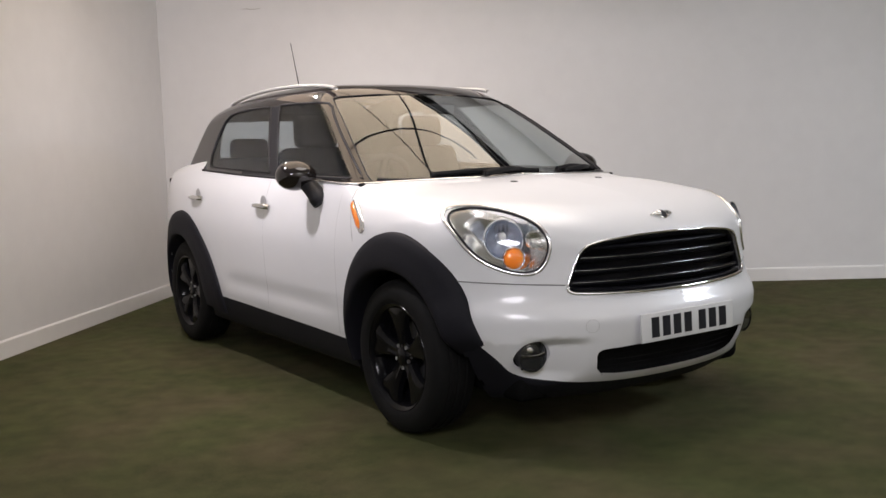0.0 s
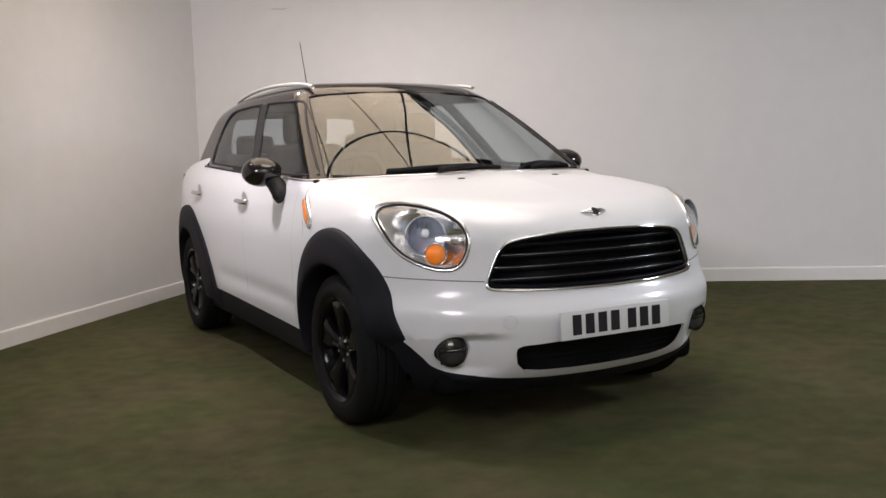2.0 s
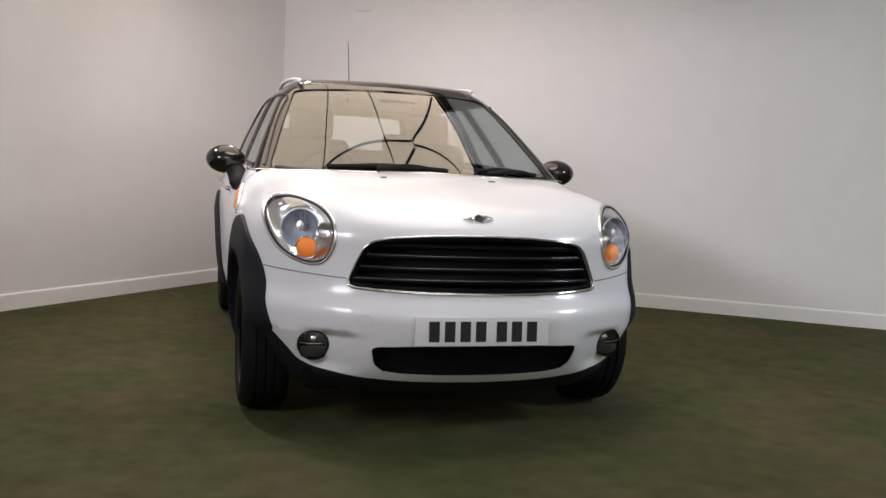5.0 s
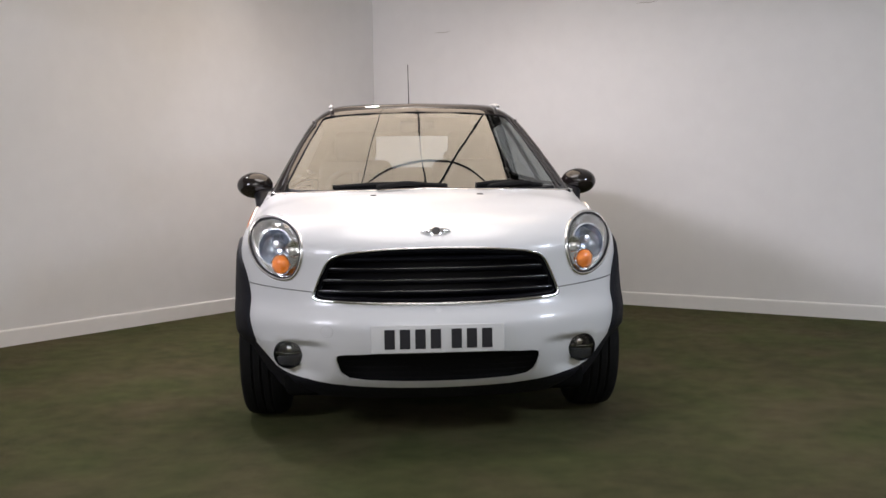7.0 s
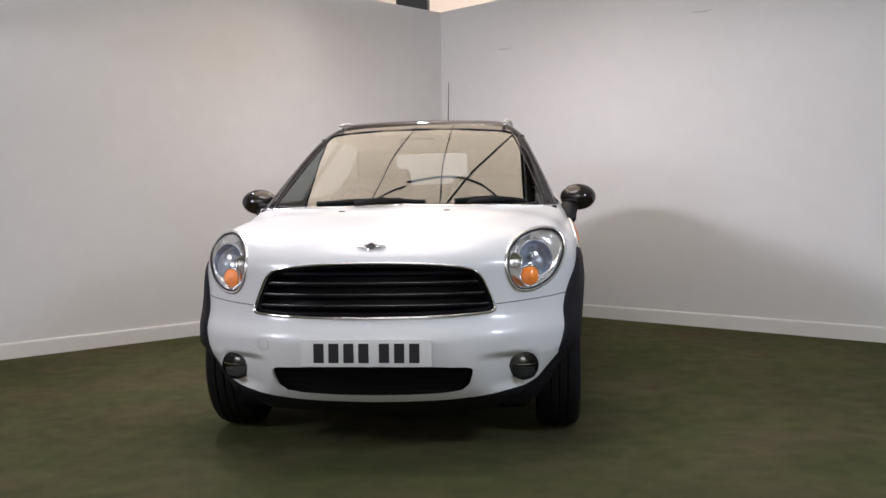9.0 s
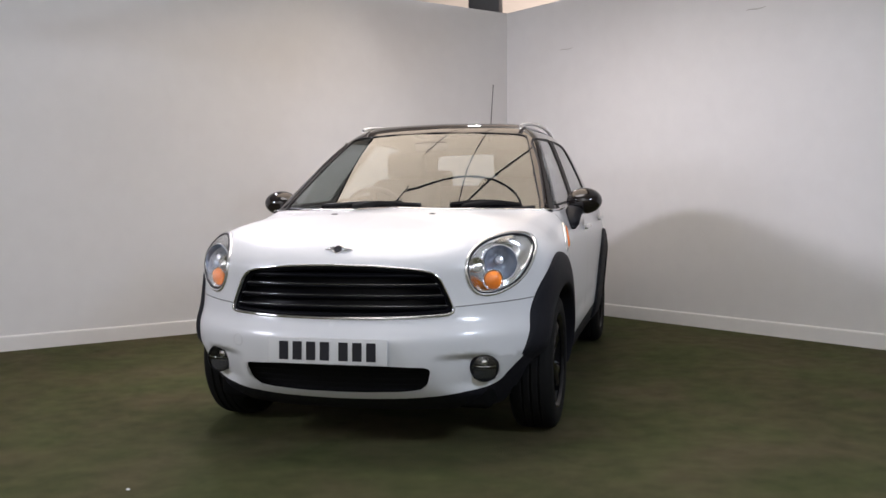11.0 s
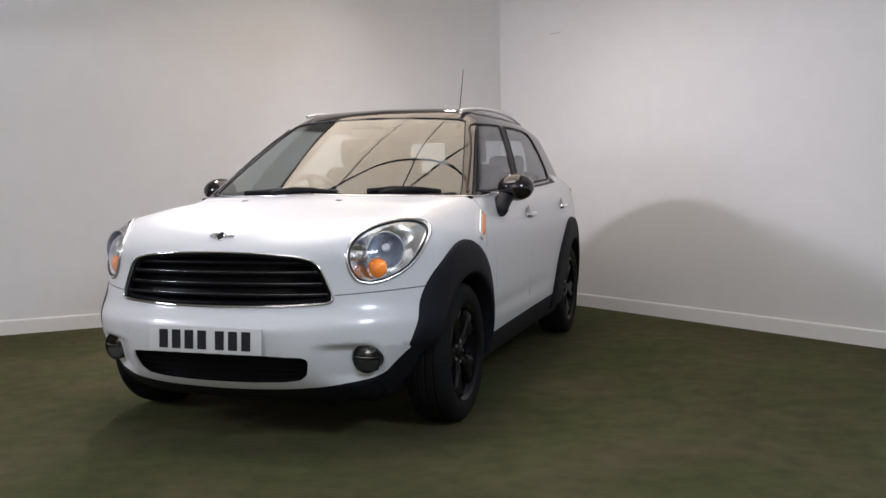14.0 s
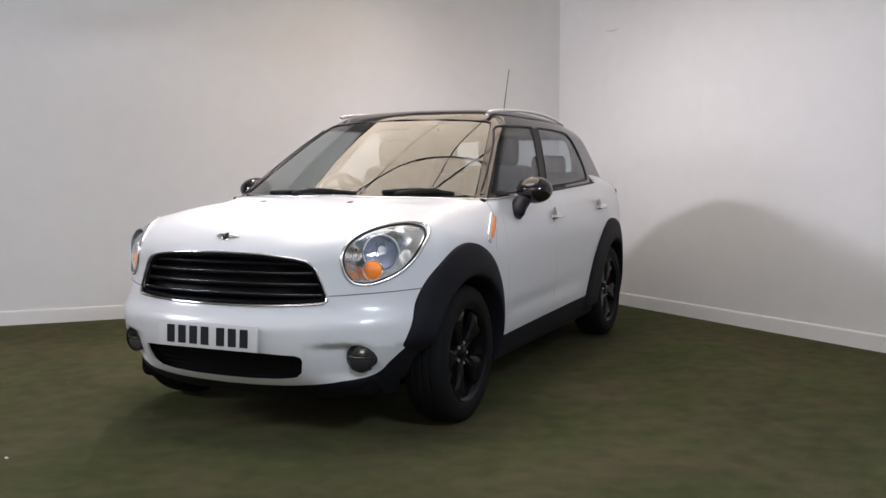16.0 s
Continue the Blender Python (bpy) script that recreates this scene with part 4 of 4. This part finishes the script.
    ring = [(s * x, yy + d, z) for d in (0.0, 0.075) for (x, z), yy in zip(FOG, front_at(FOG[:, 0], FOG[:, 1]))]
    n = len(FOG)
    mesh_object("fog_recess", ring, [(k, (k + 1) % n, n + (k + 1) % n, n + k) for k in range(n)], M_WHITE, car, "white fog lamp recess")
    revolve("fog_bowl", [(0.004, 0.057), (0.03, 0.045), (0.038, 0.001)], M_TRIM, fog, "dark bowl", 32, "y")
    eye = revolve("fog_projector", [(0.03, 0.017), (0.018, 0.017), (0.012, 0.013), (0.009, 0.007), (0.008, 0.0006)], M_CHROME, fog, "bright projector", 28, "y")
    eye.location = (0, 0.006, 0.018)
    tube("fog_bar", [(-0.05, 0.0, 0.008), (-0.02, -0.004, 0.004), (0.02, -0.004, 0.004), (0.05, 0.0, 0.008)], 0.004, M_CHROME, fog, sides=6)
    gl = revolve("fog_lens", [(0.0, 0.0005), (0.001, 0.045), (0.006, 0.058), (0.004, 0.059), (-0.004, 0.047), (-0.008, 0.02), (-0.009, 0.0005)], M_LENS, fog, "clear fog lens", 32, "y")
    close_up(gl)
    gl.visible_shadow = False
    bm = bmesh.new()
    box(bm, (0, 0.010, -0.030), (0.094, 0.010, 0.042), 0.004)
    part("fog_shade", bm, M_TRIM, fog)

# grille
v, f = fan(GRILLE, np.array((0.0, 0.73)), [(1.0, 0.0), (1.0, -0.05), (0.6, -0.055), (0.2, -0.055)], None)
grille = mesh_object("grille", v, f, M_SLAT, car, "wide black grille with chrome surround")
dense = np.vstack([np.linspace(a, b, 6, endpoint=False) for a, b in zip(GRILLE, np.roll(GRILLE, -1, 0))])
for _ in range(3):
    dense = (np.roll(dense, 1, 0) + 2 * dense + np.roll(dense, -1, 0)) / 4
dy = front_at(dense[:, 0], dense[:, 1])
tube("chrome_surround", np.stack([dense[:, 0], dy - 0.003, dense[:, 1]], 1), np.where(dense[:, 1] < 0.66, 0.0075, 0.0045), M_CHROME, grille, "thin chrome surround", closed=True, sides=8)
inner_ring = np.array((0, 0.73)) + (dense - np.array((0, 0.73))) * np.array((0.965, 0.90))
tube("grille_frame", np.stack([inner_ring[:, 0], dy + 0.014, inner_ring[:, 1]], 1), 0.012, M_SLAT, grille, "", closed=True, sides=8)
for z0 in (0.668, 0.713, 0.760, 0.803):
    half = 0.49 - max(0.0, (z0 - 0.66)) * 0.40 - (0.03 if z0 > 0.79 else 0)
    xs = np.linspace(-half, half, 50)
    y = front_at(xs, np.full(50, z0)) + 0.012
    v, f = tube_mesh(np.stack([xs, y + 0.014, np.full(50, z0 - 0.004)], 1), 0.011, 8, flat=1.0)
    slat = mesh_object("slat", v, f, M_SLAT, grille)
    if z0 < 0.79:
        tube("slat_edge", np.stack([xs, y + 0.003, np.full(50, z0 + 0.003)], 1), 0.0022, M_EDGE, slat, "bright edge line", sides=6)

# lower intake
v, f = fan(INTAKE, np.array((0.0, 0.36)), [(1.0, 0.0), (1.0, -0.06), (0.5, -0.065), (0.2, -0.065)], None)
intake = mesh_object("lower_intake", v, f, M_MESH, car, "black mesh lower air intake")
for k in range(5):
    z0 = 0.306 + 0.026 * k
    half = np.interp(z0, (0.29, 0.31, 0.34, 0.41), (0.28, 0.365, 0.40, 0.41))
    xs = np.linspace(-half, half, 40)
    tube("mesh_bar", np.stack([xs, front_at(xs, np.full(40, z0)) + 0.045, np.full(40, z0)], 1), 0.0022, M_MESH, intake, sides=6)

# front plate with dark bars
bm = bmesh.new()
box(bm, (0, 0, 0), (0.535, 0.008, 0.112), 0.003)
plate = part("number_plate", bm, M_PLATE, car, "white front plate with seven dark bars")
plate_y = float(front_at(np.array([0.0]), np.array([0.484]))[0])
plate.matrix_basis = pose(-0.008, plate_y - 0.008, 0.489, -3, 0, 0)
x = -0.218
for k in range(7):
    bm = bmesh.new()
    box(bm, (0, 0, 0), (0.041, 0.002, 0.078))
    bar = part("bar", bm, M_INK, plate, smooth=False)
    bar.location = (x + 0.0255, -0.0052, 0.0)
    x += 0.0615 if k != 3 else 0.0835

# badge: a small winged chrome disc
by = 0.906
yb = float(front_at(np.array([0.0]), np.array([by]))[0])
badge = revolve("badge", [(-0.008, 0.0008), (-0.008, 0.019), (-0.005, 0.023), (0.004, 0.024)], M_CHROME, car, "small winged chrome badge", 32, "y")
badge.matrix_basis = pose(0, yb - 0.002, by, -42, 0, 0)
revolve("badge_face", [(-0.0085, 0.0006), (-0.009, 0.018)], M_INK, badge, "dark badge centre", 28, "y")
for s in (-1, 1):
    v, f = tube_mesh([(s * 0.020, -0.003, 0.0), (s * 0.034, -0.003, 0.001), (s * 0.050, -0.001, 0.003), (s * 0.062, 0.002, 0.005)], [0.016, 0.014, 0.009, 0.002], 8, flat=0.9)
    mesh_object("wing", v, f, M_STRIP, badge)

# tow-eye cover outline on the bumper
tx, tz = -0.452, 0.514
loop = [(tx + sx, tz + sz) for sx, sz in ((-0.010, -0.024), (0.010, -0.024), (0.024, -0.010), (0.024, 0.010), (0.010, 0.024), (-0.010, 0.024), (-0.024, 0.010), (-0.024, -0.010))]
pts = np.vstack([np.linspace(a, b, 6, endpoint=False) for a, b in zip(np.array(loop), np.roll(np.array(loop), -1, 0))])
tube("tow_eye_cover", np.stack([pts[:, 0], front_at(pts[:, 0], pts[:, 1]) + 0.0005, pts[:, 1]], 1), 0.0014, M_SATIN, car, "outline of the tow-eye cover", closed=True, sides=5)

# washer jets and side repeaters
def pad_mesh(line, half, thick, s):
    """A rounded pad along a line on the flank, half wide and thick outwards."""
    n, sides = len(line), 14
    tan = np.gradient(line, axis=0)
    tan /= np.linalg.norm(tan, axis=1)[:, None]
    out = np.tile((float(s), 0.0, 0.0), (n, 1))
    across = np.cross(out, tan)
    across /= np.linalg.norm(across, axis=1)[:, None]
    size = np.sqrt(np.clip(1 - np.linspace(-1, 1, n) ** 6, 0.15, 1))
    a = np.linspace(0, 2 * np.pi, sides, endpoint=False)
    v = line[:, None] + size[:, None, None] * (half * np.cos(a)[None, :, None] * across[:, None] + thick * np.sin(a)[None, :, None] * out[:, None])
    f = [(i * sides + k, i * sides + (k + 1) % sides, (i + 1) * sides + (k + 1) % sides, (i + 1) * sides + k) for i in range(n - 1) for k in range(sides)]
    f += [tuple(range(sides)), tuple(range((n - 1) * sides, n * sides))[::-1]]
    return v.reshape(-1, 3), f


for s in (-1, 1):
    z = float(TOP_Z(-0.037) - CROWN(0.257))
    bm = bmesh.new()
    box(bm, (0, 0, 0), (0.030, 0.022, 0.012), 0.004)
    jet = part("washer_jet", bm, M_TRIM, car, "black washer jet")
    jet.matrix_basis = pose(s * 0.255, -0.037, z - 0.002, 8, 0, 0)
    line = smooth_line([(0.372, 0.972), (0.325, 0.935), (0.275, 0.89), (0.228, 0.845)], 4)
    x = side_at(line[:, 0], line[:, 1])
    base = np.stack([s * (x + 0.001), line[:, 0], line[:, 1]], 1)
    v, f = pad_mesh(base, 0.034, 0.012, s)
    rep = mesh_object("side_repeater", v, f, M_STRIP, car, "side repeater with silver frame")
    v, f = pad_mesh(base[1:-1] + np.array((s * 0.004, 0.005, 0.003)), 0.020, 0.016, s)
    mesh_object("repeater_lens", v, f, M_ORANGE, rep, "orange lens")

# door mirrors
for s in (-1, 1):
    v, f = [], []
    nu, nv = 28, 18
    for i in range(nv + 1):
        t = math.pi * i / nv
        for k in range(nu):
            a = 2 * math.pi * k / nu
            px, py, pz = math.sin(t) * math.cos(a), math.cos(t), math.sin(t) * math.sin(a)
            py = max(py, -1.0)
            if py > 0.25:
                py = 0.25 + (py - 0.25) * 0.12
            v.append((s * (0.918 + 0.099 * px * (1 - 0.12 * py)), 0.815 + 0.098 * py, 1.086 + 0.074 * pz))
    for i in range(nv):
        for k in range(nu):
            l = (k + 1) % nu
            f.append((i * nu + k, i * nu + l, (i + 1) * nu + l, (i + 1) * nu + k))
    mir = mesh_object("door_mirror", v, f, M_BLACKGLOSS, car, "rounded gloss black door mirror")
    leg = smooth_line([(0.846, 0.695, 0.940), (0.852, 0.712, 0.985), (0.868, 0.755, 1.03), (0.886, 0.80, 1.06)], 5)
    v, f = tube_mesh([(s * a, b, c) for a, b, c in leg], np.interp(np.linspace(0, 1, len(leg)), (0, 0.2, 1), (0.040, 0.056, 0.048)), 12, flat=0.7)
    mesh_object("mirror_stalk", v, f, M_TRIM, mir, "black mirror stalk")
    g = revolve("mirror_glass", [(0.0, 0.0005), (0.0, 0.064)], M_CHROME, mir, "mirror glass", 28, "y")
    g.location, g.scale = (s * 0.918, 0.852, 1.086), (1.3, 1, 1)

# roof rails and aerial
for s in (-1, 1):
    ys = np.linspace(1.15, 2.62, 30)
    xr = 0.502 + 0.02 * np.sin(np.linspace(0, np.pi, 30))
    zr = GH_TOP(ys) - GH_CROWN(xr) - 0.004 + 0.015 * np.sin(np.linspace(0, np.pi, 30)) ** 0.35
    tube("roof_rail", np.stack([s * xr, ys, zr], 1), 0.013, M_RAIL, car, "satin silver roof rail", sides=10, flat=0.8)
z0 = float(GH_TOP(2.65))
aer = revolve("aerial", [(-0.02, 0.020), (0.0, 0.019), (0.016, 0.011), (0.03, 0.006), (0.031, 0.0005)], M_TRIM, car, "thin black roof aerial", 16, "z")
aer.location = (0.02, 2.65, z0)
tube("aerial_rod", [(0, 0.0, 0.02), (0, 0.045, 0.17), (0, 0.138, 0.43)], [0.0042, 0.0035, 0.0024], M_TRIM, aer, sides=6)

# wipers lying along the windscreen's foot
for (xa, za), (xm, zm), (xb, zb), (px, pz) in (((-0.46, 1.078), (-0.16, 1.092), (0.12, 1.080), (-0.06, 1.064)), ((0.27, 1.084), (0.45, 1.094), (0.63, 1.074), (0.50, 1.058))):
    line = smooth_line([(xa, za), (xm, zm), (xb, zb)], 8)
    y = np.array([float(front_at(np.array([a]), np.array([b]), greenhouse)[0]) for a, b in line])
    blade = tube("wiper", np.stack([line[:, 0], y - 0.016, line[:, 1]], 1), 0.013, M_WIPER, car, "black wiper blade and arm", sides=6)
    y0 = float(front_at(np.array([px]), np.array([pz]), greenhouse)[0])
    arm = smooth_line([(px - 0.18 if xa < 0 else px - 0.17, y0 - 0.02, pz + 0.012), (px - 0.05, y0 - 0.03, pz + 0.03), (px + 0.06, float(np.interp(px + 0.06, line[:, 0], y)) - 0.03, float(np.interp(px + 0.06, line[:, 0], line[:, 1])) + 0.004)], 5)
    tube("wiper_arm", arm, np.linspace(0.016, 0.012, len(arm)), M_WIPER, blade, sides=6)

# ---- cabin ----
bm = bmesh.new()
box(bm, (0, 1.75, 0.42), (1.52, 2.9, 0.06))
for s in (-1, 1):
    box(bm, (s * 0.775, 1.75, 0.74), (0.03, 2.7, 0.62), 0.01)
box(bm, (0, 2.95, 0.75), (1.4, 0.05, 0.7))
part("cabin_tub", bm, M_DASH, car, "dark grey cabin floor and door cards")
bm = bmesh.new()
pts = smooth_line([(0.34, 1.00), (0.44, 1.028), (0.62, 1.045), (0.80, 1.035), (0.90, 0.98), (0.92, 0.85), (0.85, 0.6)], 5)
xs = np.linspace(-0.72, 0.72, 9)
grid = [[bm.verts.new((x, y + 0.10 * abs(x) * 0.8, z - 0.02 * abs(x))) for y, z in pts] for x in xs]
for a, b in zip(grid, grid[1:]):
    for i in range(len(pts) - 1):
        bm.faces.new((a[i], b[i], b[i + 1], a[i + 1]))
part("dashboard", bm, M_DASH, car, "dark grey dashboard")
wheel_c = Vector((-0.36, 0.98, 1.0))
tilt = Matrix.Rotation(radians(-62), 4, "X")
ring = [wheel_c + (tilt @ Vector((0.185 * math.cos(a), 0.185 * math.sin(a), 0))) for a in np.linspace(0, 2 * np.pi, 40, endpoint=False)]
steer = tube("steering_wheel", [tuple(p) for p in ring], 0.017, M_TRIM, car, "black three-spoke steering wheel", closed=True, sides=10)
for a in (0.0, math.pi, -math.pi / 2):
    tube("wheel_spoke", [tuple(wheel_c), tuple(wheel_c + tilt @ Vector((0.18 * math.cos(a), 0.18 * math.sin(a), 0)))], 0.02, M_TRIM, steer, sides=8)


def front_seat(x):
    bm = bmesh.new()
    box(bm, (0, 0.02, 0.62), (0.50, 0.52, 0.16), 0.05)
    seat = part("seat", bm, M_SEAT, car, "dark grey fabric front seat")
    seat.location = (x, 1.22, 0)
    bm = bmesh.new()
    box(bm, (0, 0.32, 0.94), (0.48, 0.14, 0.62), 0.06)
    bmesh.ops.rotate(bm, cent=(0, 0.28, 0.66), matrix=Matrix.Rotation(radians(-14), 3, "X"), verts=bm.verts)
    part("backrest", bm, M_SEAT, seat)
    bm = bmesh.new()
    box(bm, (0, 0.45, 1.315), (0.27, 0.10, 0.19), 0.045)
    part("headrest", bm, M_SEAT, seat)
    for s in (-1, 1):
        tube("headrest_post", [(s * 0.06, 0.43, 1.16), (s * 0.06, 0.45, 1.28)], 0.007, M_SATIN, seat, sides=6)


front_seat(-0.37)
front_seat(0.37)
bm = bmesh.new()
box(bm, (0, 2.20, 0.62), (1.30, 0.50, 0.18), 0.05)
box(bm, (0, 2.50, 0.92), (1.30, 0.14, 0.52), 0.05, Matrix.Rotation(radians(-14), 3, "X"))
rear = part("rear_bench", bm, M_SEAT, car, "dark grey rear bench")
for x in (-0.4, 0.4):
    bm = bmesh.new()
    box(bm, (x, 2.60, 1.225), (0.26, 0.09, 0.15), 0.04)
    part("headrest", bm, M_SEAT, rear)
bm = bmesh.new()
box(bm, (0.0, 0.93, 1.41), (0.20, 0.03, 0.06), 0.014)
part("interior_mirror", bm, M_TRIM, car, "black interior mirror")
# underside
bm = bmesh.new()
box(bm, (0, 1.3, 0.26), (1.30, 3.7, 0.12), 0.04)
part("underbody", bm, M_DARK, car)

# ---- small things in the booth ----
bm = bmesh.new()
bmesh.ops.create_icosphere(bm, subdivisions=2, radius=0.009)
for v in bm.verts:
    v.co *= 0.7 + 0.6 * noise.noise(v.co * 90)
bmesh.ops.scale(bm, vec=(1.4, 1.0, 0.6), verts=bm.verts)
scrap = part("paper_scrap", bm, M_PLATE)
scrap.location = (-0.632, -1.345, float(floor_height(-0.632, -1.345)) + 0.006)
tagged(scrap, "tiny white scrap of paper lying on the turf", "litter")

# ---- unseen fabric canopy hung sloping over the car, with black stays, inferred from reflections ----
def canopy_z(y):
    return 2.37 + 0.226 * (y - 0.4)


CANOPY_R = spline((0.4, 1.1, 1.7, 2.3, 3.4), (1.20, 1.12, 0.98, 0.88, 0.78))
CANOPY_L = spline((0.4, 1.3, 2.0, 2.8, 3.4), (-1.58, -1.50, -1.40, -1.32, -1.26))
bm = bmesh.new()
rows = []
for k in range(17):
    y = 0.4 + 2.4 * k / 16
    a, b = float(CANOPY_L(y)), float(CANOPY_R(y))
    rows.append([bm.verts.new((a + (b - a) * i / 14, y, canopy_z(y) - 0.008 * math.sin(math.pi * i / 14) * math.sin(math.pi * k / 16))) for i in range(15)])
for a, b in zip(rows, rows[1:]):
    for i in range(14):
        bm.faces.new((a[i], a[i + 1], b[i + 1], b[i]))
canopy = part("light_canopy", bm, M_FABRIC)
tagged(canopy, "unseen cream fabric canopy hung over the car, with added glow", "light canopy")
ys = np.linspace(0.4, 2.8, 16)
for edge, mat, off, r, lab in ((CANOPY_R, M_CABLE, 0.0, 0.016, "black frame tube"), (CANOPY_R, M_PLATE, 0.034, 0.011, "white edge cord"), (CANOPY_R, M_CABLE, 0.10, 0.05, "black edge band"), (CANOPY_L, M_CABLE, 0.0, 0.014, "black frame tube")):
    tube("frame_tube", np.stack([edge(ys) + off, ys, canopy_z(ys)], 1), r, mat, canopy, lab, sides=8)
for y in (0.4, 2.8):
    tube("frame_tube", [(float(CANOPY_L(y)), y, canopy_z(y)), (0.0, y, canopy_z(y)), (float(CANOPY_R(y)), y, canopy_z(y))], 0.016, M_CABLE, canopy, "black frame tube", sides=8)
for pts, r in (
    ([(-0.74, 0.92), (-0.66, 1.02), (-0.50, 1.14), (-0.28, 1.235), (0.0, 1.30), (0.26, 1.33), (0.50, 1.325), (0.68, 1.27), (0.80, 1.18), (0.86, 1.06)], 0.010),
    ([(0.80, 2.30), (0.72, 2.04), (0.58, 1.68), (0.43, 1.40), (0.30, 1.17), (0.16, 0.90), (0.06, 0.62)], 0.012),
    ([(0.10, 2.60), (0.12, 2.10), (0.11, 1.45), (0.14, 1.10), (0.15, 0.60)], 0.007),
    ([(-0.24, 2.60), (-0.30, 2.10), (-0.42, 1.60), (-0.52, 1.27), (-0.70, 0.80)], 0.006),
):
    tube("stay", smooth_line([(x, y, canopy_z(y) - 0.035) for x, y in pts], 6), r, M_CABLE, canopy, "black stay", sides=8)
for x, y in ((-1.58, 0.4), (1.20, 0.4), (float(CANOPY_R(2.8)), 2.8), (float(CANOPY_L(2.8)), 2.8)):
    tube("hanger", [(x, y, canopy_z(y)), (x, y, 4.4), (x, y, 6.2)], 0.006, M_CABLE, canopy, "", sides=6)

# dark fixture behind the booth's corner, on a thin mast
bm = bmesh.new()
box(bm, (0, 0, 0), (0.34, 0.24, 0.36), 0.02)
fixture = part("fixture_box", bm, M_CABINET)
fixture.location = (-0.62, 5.65, 3.22)
tagged(fixture, "dark grey metal fixture box behind the booth corner", "fixture box")
tube("mast", [(0, 0, -0.17), (0, 0, -1.5), (0, 0, -3.27)], 0.03, M_CABINET, fixture, "", sides=10)

# faint scuffs on the booth wall
for sc, z in ((0.83, 2.465), (2.85, 2.505)):
    p = CORNER + RIGHT_WAY * sc - RIGHT_OUT * 0.002
    pts = [tuple(p + RIGHT_WAY * (0.03 * k - 0.09) + Vector((0, 0, z + 0.004 * math.sin(1.3 * k)))) for k in range(7)]
    tube("scuff", pts, [0.001, 0.003, 0.004, 0.004, 0.003, 0.003, 0.001], M_SCUFF, bpy.data.objects["wall_right"], "faint grey scuff", sides=5)
